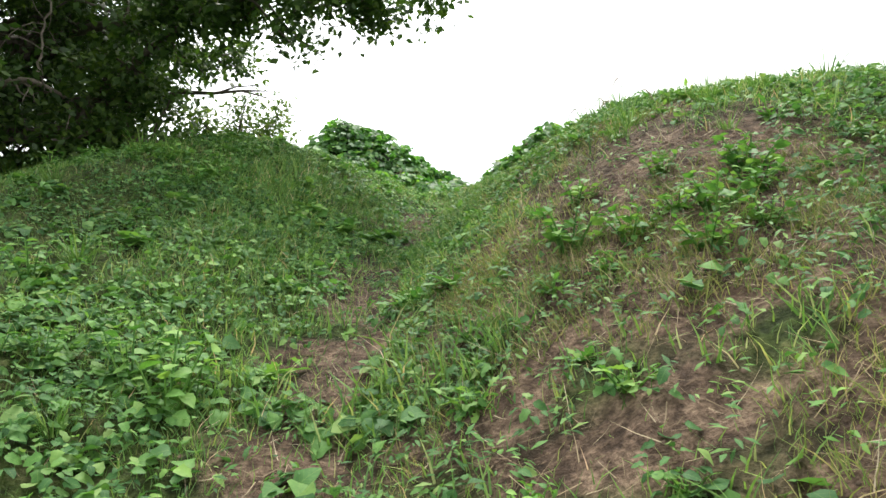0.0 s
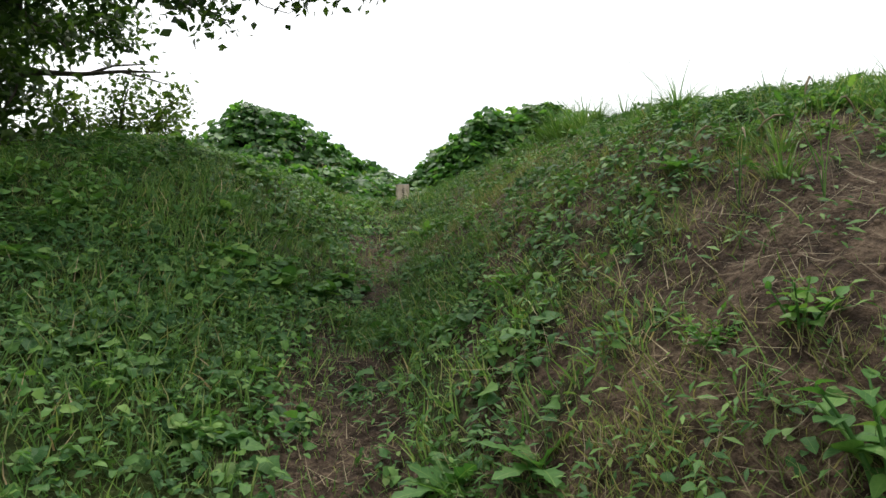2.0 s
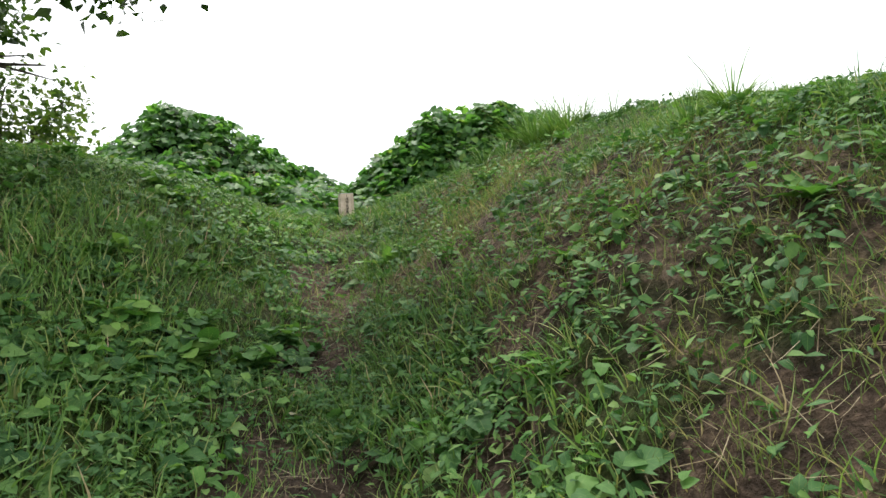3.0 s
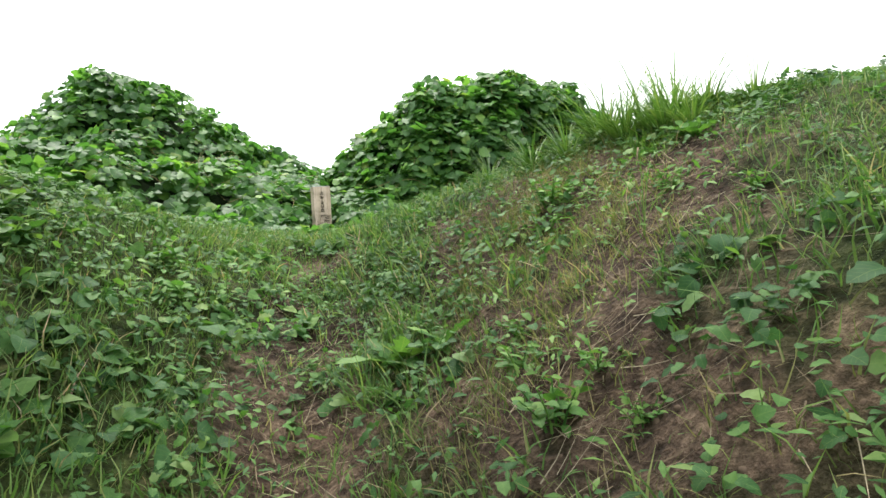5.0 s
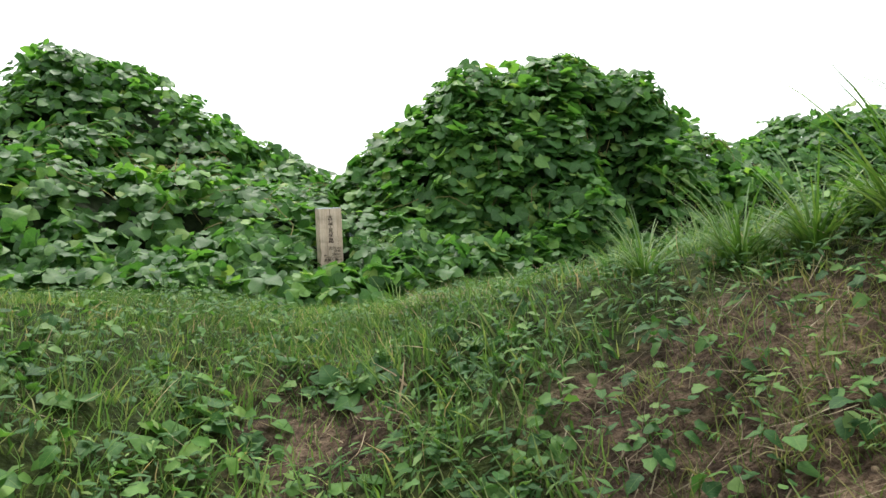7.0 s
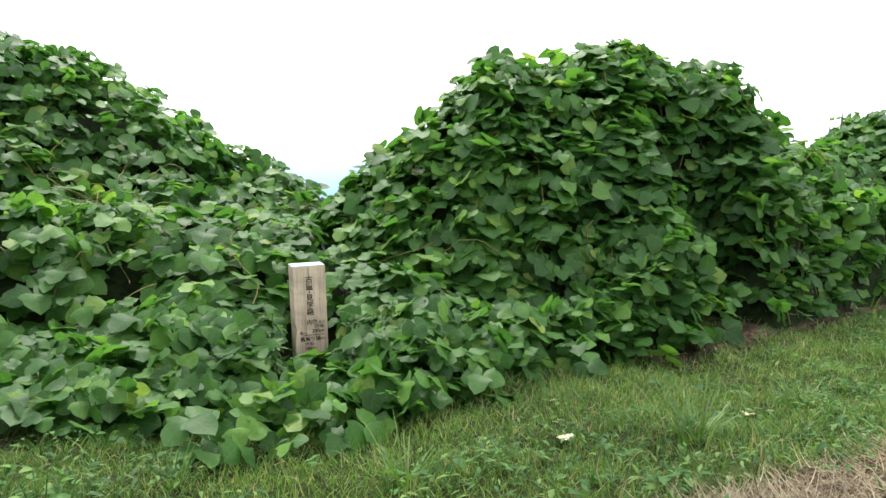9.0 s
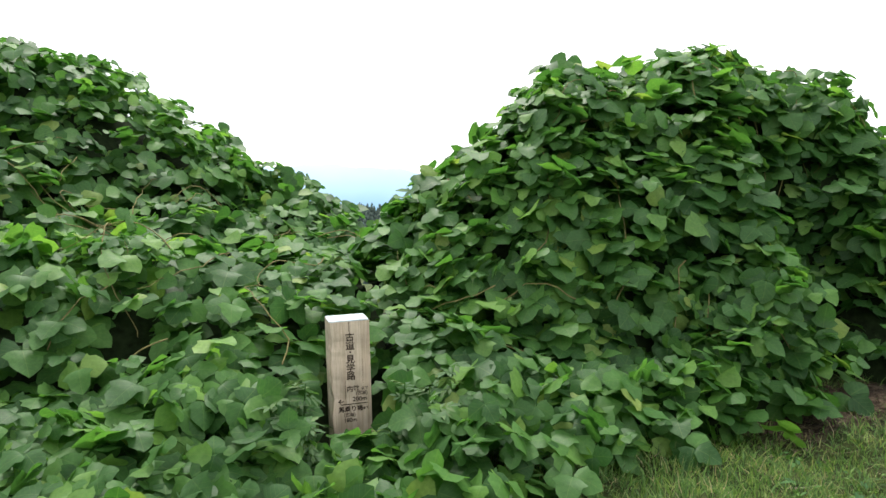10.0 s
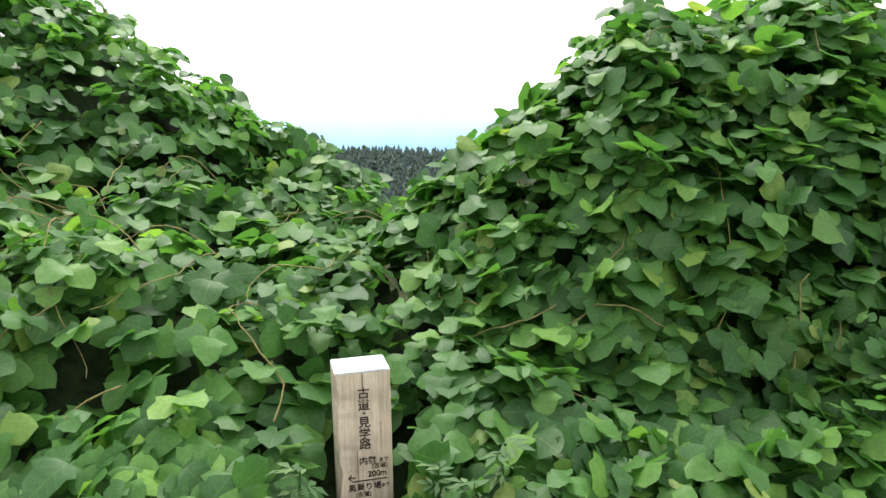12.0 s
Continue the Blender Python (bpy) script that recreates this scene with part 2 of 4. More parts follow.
def leaf_shape(half, fold=0.25, droop=0.3, wave=0.0):
    """A leaf from the half outline (along, half width): a midrib and two folded sides, tip drooping."""
    v, uv, f = [], [], []
    for u, w in half:
        z = -droop * u * u
        v += [(u, -w, z + fold * w + wave * math.sin(9 * u)), (u, 0, z), (u, w, z + fold * w - wave * math.sin(9 * u + 1))]
        uv += [(u, 0.5 - w), (u, 0.5), (u, 0.5 + w)]
    for i in range(len(half) - 1):
        a, b = 3 * i, 3 * i + 3
        f += [(a, b, b + 1, a + 1), (a + 1, b + 1, b + 2, a + 2)]
    return np.array(v), np.array(f), np.array(uv)


def joined(shapes):
    v, f, uv, k = [], [], [], 0
    for a, b, c in shapes:
        v.append(a), f.append(b + k), uv.append(c)
        k += len(a)
    return np.concatenate(v), np.concatenate(f), np.concatenate(uv)


def moved(shape, m):
    v, f, uv = shape
    r, t = np.array(m.to_3x3()), np.array(m.translation)
    return v @ r.T + t, f, uv


def blade_shape(segments=3, bend=0.45, width=0.03):
    """A grass blade that rises along the third axis, bends along the first and comes to a tip."""
    v, uv, f = [], [], []
    for i in range(segments + 1):
        u = i / segments
        w = width * (1 - u) ** 0.7 + 0.0015
        v += [(bend * u * u, -w, u * (1 - 0.25 * bend * u)), (bend * u * u, w, u * (1 - 0.25 * bend * u))]
        uv += [(u, 0), (u, 1)]
    for i in range(segments):
        f.append((2 * i, 2 * i + 1, 2 * i + 3, 2 * i + 2))
    return np.array(v), np.array(f), np.array(uv)


def tube(points, radii, sides=7):
    """A tapering limb along points, as arrays."""
    p = np.asarray(points, float)
    r = np.asarray(radii, float)
    t = unit(np.gradient(p, axis=0))
    ref = np.array((0.31, 0.17, 0.93))
    a = unit(np.cross(t, ref))
    b = np.cross(t, a)
    ang = np.linspace(0, 2 * math.pi, sides, endpoint=False)
    ring = p[:, None] + r[:, None, None] * (np.cos(ang)[None, :, None] * a[:, None] + np.sin(ang)[None, :, None] * b[:, None])
    v = ring.reshape(-1, 3)
    f = []
    for i in range(len(p) - 1):
        for j in range(sides):
            k = (j + 1) % sides
            f.append((i * sides + j, i * sides + k, (i + 1) * sides + k, (i + 1) * sides + j))
    return v, np.array(f), np.zeros((len(v), 2))


def waves(x, y, seed, scale):
    """Smooth pseudo-random field of about -1 to 1, from a few turned sine waves."""
    g = np.random.default_rng(seed)
    s = 0
    for _ in range(7):
        a, ph, k = g.uniform(0, 2 * math.pi), g.uniform(0, 6.28), scale * g.uniform(0.6, 1.9)
        s = s + np.sin(k * (x * math.cos(a) + y * math.sin(a)) + ph)
    return s / 3.2


# ---- the shape of the hill ----
def soft_line(y, ys, zs, r=0.35):
    return sum(np.interp(y + d, ys, zs) for d in (-r, -r / 2, 0, r / 2, r)) / 5


def path_x(y):
    return soft_line(y, (0, 3, 5.4, 7.2, 8.7, 12), (-0.38, -0.5, -0.45, -0.15, 0.0, 0.3))


def floor_z(y):
    return soft_line(y, (-60, -6, 0, 2.5, 4.5, 5.4, 6.5, 7.2, 7.8, 8.7, 9.6, 10.5, 11.5, 16, 18, 25, 60, 250, 420, 900, 4000),
                     (-9, -1.4, 0, 0.66, 1.05, 1.23, 1.5, 1.65, 1.85, 2.12, 2.2, 2.14, 2.08, 2.1, 1.6, -1.5, -16, -60, -60, -150, -170))


def ground_z(x, y):
    x, y = np.asarray(x, float), np.asarray(y, float)
    d = x - path_x(y)
    right, left = np.maximum(d, 0), np.maximum(-d, 0)
    hr = soft_line(y, (-6, 0, 2.5, 3.6, 4.8, 6, 7, 7.8, 8.9, 10, 11), (0.2, 0.42, 0.84, 1.22, 1.24, 1.1, 1.18, 1.0, 0.55, 0.08, 0.0))
    hl = soft_line(y, (-6, 0, 2.5, 4, 5.5, 7.2, 8.1, 9, 10, 11.5), (0.05, 0.1, 0.2, 0.4, 0.85, 1.0, 0.85, 0.55, 0.25, 0.05))
    z = floor_z(y)
    wide, steep = soft_line(y, (0, 2.5, 4.8, 7.5), (1.2, 1.2, 1.05, 1.2)), soft_line(y, (0, 2.5, 4.8, 7.5), (2.2, 2.2, 1.8, 1.5))
    z = z + hr * (1 - np.exp(-(right / wide) ** steep)) + 0.05 * np.clip(right - 1, 0, 3) * (hr > 0.1) * np.clip(hr, 0, 1)
    z = z + hl * (1 - np.exp(-(left / 1.2) ** 1.5)) - 0.27 * np.clip(left - 2.2, 0, 4) * np.clip(hl, 0, 1)
    near = np.exp(-((x / 14) ** 2 + ((y - 7) / 16) ** 2))
    z = z + near * (0.035 * waves(x, y, 3, 2.2) + 0.02 * waves(x, y, 4, 7.5) + 0.011 * waves(x, y, 5, 19))
    return z


def ground_normal(x, y, e=0.05):
    gx = (ground_z(x + e, y) - ground_z(x - e, y)) / (2 * e)
    gy = (ground_z(x, y + e) - ground_z(x, y - e)) / (2 * e)
    return unit(np.stack([-gx, -gy, np.ones_like(gx)], -1))


def toe(x):
    """Where the vines end towards the grass."""
    return soft_line(x, (-9, -4, -1.2, 0.0, 1.0, 2.2, 3.0, 3.9, 4.6, 7, 12), (11.4, 11.5, 11.75, 11.75, 11.75, 12.02, 12.25, 12.5, 12.8, 13.4, 13.7), 0.2)


def skirt(x):
    """How far the last runners creep out over the grass."""
    return soft_line(x, (-9, -2.2, -1.1, -0.5, 0.0, 0.35, 0.7, 1.1, 1.9, 2.85, 4.1, 5.2, 12), (11.1, 11.3, 11.35, 10.98, 10.78, 10.88, 11.0, 11.32, 11.75, 12.1, 12.42, 12.85, 13.6), 0.15)


def bareness(x, y):
    """How bare the soil is: the worn bank, the trodden line, the track across the top and the strip under the vines."""
    d = x - path_x(y)
    low = np.clip((4.4 - y) / 1.4, 0, 1)
    bank = np.exp(-((d - 1.05 - 0.22 * low) / (0.75 + 0.22 * low)) ** 4) * np.clip((y - 0.4) / 1.0, 0, 1) * np.clip((8.3 - y) / 0.7, 0, 1) * np.clip(1.0 - 0.5 * (y - 4.6), 0.7, 1)
    tread = np.exp(-(d / 0.24) ** 2) * np.clip((9.2 - y) / 1.0, 0, 1) * 1.05
    track = np.exp(-((y - 9.56 - 0.05 * x + 0.03 * np.sin(3.1 * x)) / (0.09 + 0.1 * np.clip(x, 0, 3))) ** 4) * np.clip((x - 0.3) / 0.5, 0, 1) * np.clip((8.5 - x) / 2.5, 0, 1)
    strip = np.exp(-((y - toe(x) + 0.06) / 0.2) ** 2) * np.clip((x - 2.3) / 0.5, 0, 1) + 0.9 * np.exp(-((y - skirt(x) - 0.1) / 0.2) ** 2) * np.clip((-0.7 - x) / 0.2, 0, 1) * np.clip((x + 3.2) / 0.6, 0, 1)
    scar = np.exp(-((d - 1.02) / 0.5) ** 4) * np.exp(-((y - 7.05) / 1.05) ** 4)
    m = np.maximum(np.maximum(bank * (0.64 + 0.36 * low), tread), scar * 1.12)
    worn = m * (0.66 + 0.5 * waves(x, y, 11, 2.6) + 0.4 * waves(x, y, 12, 8.0))
    return np.clip(np.maximum(worn, np.maximum(track, strip) * (1.0 + 0.3 * waves(x, y, 12, 8.0))), 0, 1)


def stretch(a, b, step, far, grow=1.35):
    core = list(np.arange(a, b + 1e-6, step))
    s, lo = step, [a]
    while lo[-1] > -far:
        s *= grow
        lo.append(lo[-1] - s)
    s, hi = step, [b]
    while hi[-1] < far:
        s *= grow
        hi.append(hi[-1] + s)
    return np.array(lo[:0:-1] + core + hi[1:])


gx, gy = stretch(-6, 6, 0.06, 4000), stretch(-1, 13, 0.06, 4200)
GX, GY = np.meshgrid(gx, gy, indexing="ij")
gv = np.stack([GX, GY, ground_z(GX, GY)], -1).reshape(-1, 3)
ii, jj = np.meshgrid(np.arange(len(gx) - 1), np.arange(len(gy) - 1), indexing="ij")
q = (ii * len(gy) + jj).ravel()
ground = new("ground", mesh_of("ground", gv, np.stack([q, q + len(gy), q + len(gy) + 1, q + 1], 1), M_SOIL))
ground.data.attributes.new("wear", "FLOAT", "POINT").data.foreach_set("value", bareness(GX, GY).ravel().astype(np.float32))
tagged(ground, "brown earth hillside with a worn footpath between two banks", "ground", kind="structure")


# ---- kudzu thickets: the height of the leaf canopy ----
def lump(x, y, cx, cy, low, top, rl, rr, rf, rb, p, q):
    u = np.abs(x - cx) / np.where(x < cx, rl, rr)
    v = np.abs(y - cy) / np.where(y < cy, rf, rb)
    return low + (top - low) * np.exp(-(u ** np.where(x < cx, p[0], p[1]) + v ** q))


def soft_max(fields, k=9.0):
    m = np.max(fields, axis=0)
    return m + np.log(sum(np.exp(k * (f - m)) for f in fields)) / k - 0.03


def tier(x, y):
    """The low bank of vines in front of the mounds."""
    s = np.maximum(y - toe(x), 0)
    h = soft_line(x, (-12, -5, -1.7, -1, 0.7, 1.6, 3.2, 4.2, 6, 9, 14), (1.5, 1.6, 1.4, 1.18, 0.86, 0.9, 0.95, 0.85, 1.15, 1.4, 1.2), 0.3)
    back = np.exp(-(np.maximum(y - 15.2, 0) / 1.6) ** 2)
    return 2.04 + h * (1 - np.exp(-(s / 0.78) ** 1.15)) * back


LUMPS = {
    "left": lambda x, y: lump(x, y, -2.15, 16.0, 1.5, 4.8, 2.9, 3.65, 2.3, 2.4, (1.5, 1.35), 2.3),
    "right": lambda x, y: lump(x, y, 3.25, 13.7, 1.5, 4.27, 3.05, 1.62, 1.38, 1.9, (2.6, 3.0), 2.5),
    "brow": lambda x, y: lump(x, y, 2.2, 13.75, 1.5, 3.88, 0.95, 1.2, 1.2, 1.5, (2.6, 2.0), 2.4),
    "peak": lambda x, y: lump(x, y, 3.35, 13.75, 1.5, 4.25, 0.7, 0.95, 1.2, 1.2, (2.0, 2.4), 2.4),
    "shoulder": lambda x, y: lump(x, y, 4.8, 14.0, 1.5, 3.6, 1.3, 1.6, 1.4, 2.0, (2.4, 2.2), 2.4),
    "bank": lambda x, y: lump(x, y, 9.4, 15.6, 1.5, 4.0, 4.1, 5.0, 2.1, 2.8, (2.4, 2.4), 2.4),
}


def canopy_z(x, y):
    x, y = np.asarray(x, float), np.asarray(y, float)
    z = soft_max([tier(x, y)] + [f(x, y) for f in LUMPS.values()])
    inside = np.clip((y - toe(x)) / 0.35, 0, 1)
    edge = np.clip((y - toe(x) + 0.3) / 0.5, 0, 1)
    edge = edge * edge * (3 - 2 * edge)
    z = z + inside * (0.08 * waves(x, y, 21, 3.0) + 0.085 * waves(x, y, 22, 7.5))
    z = np.maximum(z - 2.2 * np.exp(-((x - 3.4) / 0.25) ** 2 - ((y - 12.7) / 0.42) ** 4), np.minimum(z, 2.1))
    return edge * z + (1 - edge) * np.minimum(z, 1.75)


def canopy_normal(x, y, e=0.06):
    gx_ = (canopy_z(x + e, y) - canopy_z(x - e, y)) / (2 * e)
    gy_ = (canopy_z(x, y + e) - canopy_z(x, y - e)) / (2 * e)
    return np.stack([-gx_, -gy_, np.ones_like(gx_)], -1)


LEAFLET = leaf_shape([(0, 0.02), (0.02, 0.25), (0.14, 0.41), (0.32, 0.6), (0.42, 0.44), (0.58, 0.42), (0.76, 0.34), (0.9, 0.17), (1.0, 0.01)], 0.15, 0.24, 0.045)
LEAFLET_SIDE = leaf_shape([(0, 0.02), (0.03, 0.3), (0.24, 0.56), (0.36, 0.42), (0.56, 0.44), (0.76, 0.33), (0.9, 0.16), (1.0, 0.01)], -0.1, 0.22, 0.05)
TRIO = joined([moved(LEAFLET, pose(0.12, 0, 0)), moved(LEAFLET_SIDE, pose(0.02, 0.03, 0, 12, 6, 82)), moved(LEAFLET_SIDE, pose(0.02, -0.03, 0, -12, 8, -80))])
FAR_LEAFLET = leaf_shape([(0, 0.02), (0.08, 0.4), (0.34, 0.54), (0.76, 0.4), (1.0, 0.05)], 0.15, 0.26, 0.03)
FAR_TRIO = joined([moved(FAR_LEAFLET, m) for m in (pose(0.12, 0, 0), pose(0.02, 0.03, 0, 12, 6, 82), pose(0.02, -0.03, 0, -12, 8, -80))])

ZONES = {
    "left": (lambda x, y: x < 0.75, -8.5, 0.75, 10.7, 17.6, 7600, "tall mound of green kudzu vines behind the wooden post"),
    "right": (lambda x, y: (x >= 0.75) & (x < 4.7), 0.75, 4.7, 11.2, 15.3, 6000, "rounded kudzu thicket with broad overlapping green leaves"),
    "bank": (lambda x, y: x >= 4.7, 4.7, 11.5, 12.2, 16.8, 3300, "low long bank smothered in kudzu vines beyond the track"),
}
POST = (0.43, 12.28)


def kudzu(zone):
    inside, x0, x1, y0, y1, count, label = ZONES[zone]
    thing = tagged(new("kudzu_thicket"), label, "kudzu", "kudzu thickets")
    xs, ys = np.arange(x0, x1 + 0.001, 0.1), np.arange(y0 - 0.3, y1 + 0.5, 0.1)
    X, Y = np.meshgrid(xs, ys, indexing="ij")
    # smooth dark sheet below the canopy, painted as the shade between leaves
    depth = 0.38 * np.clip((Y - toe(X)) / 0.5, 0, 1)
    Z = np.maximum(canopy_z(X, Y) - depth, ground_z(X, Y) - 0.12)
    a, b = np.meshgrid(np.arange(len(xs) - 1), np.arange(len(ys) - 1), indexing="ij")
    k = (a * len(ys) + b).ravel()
    core = new("thicket_shade_sheet", mesh_of("thicket_shade_sheet", np.stack([X, Y, Z], -1).reshape(-1, 3), np.stack([k, k + len(ys), k + len(ys) + 1, k + 1], 1), M_THICKET_SHADE))
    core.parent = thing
    # leaves, evenly spread over the sloping surface
    n = count * 24
    px, py = RNG.uniform(x0, x1, n), RNG.uniform(y0, y1, n)
    nr = canopy_normal(px, py)
    steep = np.minimum(np.linalg.norm(nr, axis=1), 9)
    facing = np.where(nr[:, 1] > 1.2, 0.25, 1.0)
    keep = (RNG.uniform(0, 9, n) < steep * facing) & (py > skirt(px) + 0.1 + 0.13 * RNG.normal(size=n))
    keep &= (((px - 3.4) / 0.32) ** 2 + ((py - 12.55) / 0.36) ** 2 > 1) | (RNG.uniform(size=n) < 0.08)
    keep &= ~((np.abs(px - POST[0]) < 0.17) & (py < POST[1] + 0.17) & (py > POST[1] - 0.9) & (py > POST[1] - 0.32))
    px, py, nr = px[keep][:count], py[keep][:count], unit(nr[keep][:count])
    lift = np.zeros(len(px))
    if zone == "left":
        ex = RNG.uniform(-3.5, 0.75, 900)
        ey = toe(ex) + RNG.uniform(-0.45, 0.5, 900)
        away = (np.abs(ex - POST[0]) > 0.2) | (ey < POST[1] - 0.5)
        ex, ey = ex[away], ey[away]
        px, py = np.concatenate([px, ex]), np.concatenate([py, ey])
        nr = np.concatenate([nr, unit(np.array((0, -0.6, 1)) + 0.3 * RNG.normal(size=(len(ex), 3)))])
        lift = np.concatenate([lift, np.maximum(canopy_z(ex, ey), ground_z(ex, ey) + 0.1) + RNG.uniform(0, 0.14, len(ex))])
        ex = RNG.uniform(-4, 0.75, 800)
        ey = toe(ex) + RNG.uniform(0.0, 0.4, 800)
        away = np.abs(ex - POST[0]) > 0.25
        ex, ey = ex[away], ey[away]
        px, py = np.concatenate([px, ex]), np.concatenate([py, ey])
        nr = np.concatenate([nr, unit(np.array((0, -1, 0.4)) + 0.3 * RNG.normal(size=(len(ex), 3)))])
        lift = np.concatenate([lift, 2.2 + np.maximum(canopy_z(ex, toe(ex) + 0.5) - 2.2, 0.1) * RNG.uniform(0.05, 1, len(ex))])
    if zone != "left":
        ex = RNG.uniform(2.2, 4.7, 800) if zone == "right" else RNG.uniform(4.7, 9.5, 1800)
        ey = toe(ex) + RNG.uniform(0.0, 0.26, len(ex))
        ex, ey = ex[np.abs(ex - 3.4) > 0.3], ey[np.abs(ex - 3.4) > 0.3]
        hung = len(ex)
        top = canopy_z(ex, toe(ex) + 0.35)
        drop = np.maximum(top - 2.2, 0.1) * RNG.uniform(0.15, 1, hung)
        px, py = np.concatenate([px, ex]), np.concatenate([py, ey])
        nr = np.concatenate([nr, unit(np.array((0.25, -1, 0.25)) + 0.3 * RNG.normal(size=(hung, 3)))])
        lift = np.concatenate([lift, 2.18 + drop])
    m = len(px)
    out = nr * (RNG.uniform(-0.24, 0.05, m) + 0.07 * (RNG.uniform(size=m) < 0.1))[:, None]
    place = np.stack([px, py, np.maximum(canopy_z(px, py), ground_z(px, py) + RNG.uniform(0.05, 0.2, m) + 0.22 * np.clip((py - skirt(px)) / np.maximum(toe(px) - skirt(px), 0.2), 0, 1) * RNG.uniform(0.3, 1, m))], -1) + out
    place[:, 2] = np.where(lift > 0, lift, place[:, 2])
    before_post = (np.abs(px - POST[0]) < 0.22) & (py < POST[1]) & (py > POST[1] - 1.2)
    place[:, 2] = np.where(before_post, np.minimum(place[:, 2], ground_z(px, py) + RNG.uniform(0.06, 0.22, m)), place[:, 2])
    up = np.array((0, 0, 1.0))
    low = py < toe(px) + 0.25
    nr = np.where(low[:, None], unit(np.array((0.05, -0.5, 0.8)) + 0.4 * RNG.normal(size=(m, 3))), nr)
    normal = unit(0.45 * nr + np.where(low, 0.6, 0.8)[:, None] * up + 0.42 * RNG.normal(size=(m, 3)))
    slope = nr.copy()
    slope[:, 2] = 0
    along = slope * 1.1 + np.array((0, -0.15, -0.45)) + 0.55 * RNG.normal(size=(m, 3))
    turn = frames_of(normal, along)
    size = RNG.uniform(0.08, 0.155, m) * np.where(RNG.uniform(size=m) < 0.15, 0.6, 1)
    size = np.where(low, size * 0.88, size)
    shape = np.stack([size, size * RNG.uniform(0.85, 1.1, m), size], 1)
    # the nearest leaves can be picked one by one
    order = np.argsort((px - 0.6) ** 2 + (py - 11.6) ** 2)
    lone, rest = (order[:260], order[260:]) if zone != "bank" else (order[:0], order)
    close = (px[rest] > -2.2) & (py[rest] < 13.7)
    for trio, pick in ((TRIO, rest[close]), (FAR_TRIO, rest[~close])):
        if len(pick):
            mass = tagged(new("leaf_mass", scatter("leaf_mass", trio, place[pick], turn[pick], shape[pick], M_KUDZU)), kind="stuff")
            mass.parent = thing
    one = mesh_of("leaf", TRIO[0], TRIO[1], M_KUDZU_ONE, TRIO[2])
    for i in lone:
        ob = new("leaf", one)
        ob.parent = thing
        ob.matrix_basis = Matrix.Translation(place[i]) @ Matrix(turn[i].tolist()).to_4x4() @ Matrix.Diagonal((*shape[i], 1))
    # trailing stems
    for _ in range(50 if zone != "bank" else 20):
        x, y = RNG.uniform(max(x0, -4) + 0.3, min(x1, 7) - 0.3), RNG.uniform(y0 + 0.9, min(y1, 14.6))
        head, pts = RNG.uniform(0, 6.28), []
        lift = RNG.uniform(0.0, 0.08)
        for k in range(12):
            pts.append((x, y, max(float(canopy_z(x, y)), float(ground_z(x, y)) + 0.03) + lift * math.sin(k * 0.5)))
            head += RNG.normal() * 0.4
            x, y = min(max(x + 0.06 * math.cos(head), x0), x1), y + 0.06 * math.sin(head)
        st = new("stem", mesh_of("stem", *tube(pts, np.linspace(0.004, 0.002, 12), 5)[:2], M_VINE))
        st.parent = thing
    return thing


for zone_name in ZONES:
    kudzu(zone_name)


# ---- the waymark post ----
def box(bm, x0, x1, y0, y1, z0, z1):
    m = Matrix.Translation(((x0 + x1) / 2, (y0 + y1) / 2, (z0 + z1) / 2)) @ Matrix.Diagonal((x1 - x0, y1 - y0, z1 - z0, 1))
    return bmesh.ops.create_cube(bm, size=1, matrix=m)["verts"]


def lettering(words, x, z, size, parent, front):
    """Words cut flat on the post's face, centred at x, z."""
    cu = bpy.data.curves.new("words", "FONT")
    cu.body, cu.size, cu.align_x, cu.align_y, cu.extrude, cu.offset = words, size, "CENTER", "CENTER", 0.0006, size * 0.012
    tmp = bpy.data.objects.new("words", cu)
    scene.collection.objects.link(tmp)
    me = bpy.data.meshes.new_from_object(tmp.evaluated_get(bpy.context.evaluated_depsgraph_get()))
    bpy.data.objects.remove(tmp)
    me.materials.clear()
    me.materials.append(M_INK)
    ob = new("lettering", me)
    ob.parent = parent
    ob.matrix_basis = pose(x, front - 0.0012, z, 90, 0, 0)
    return ob


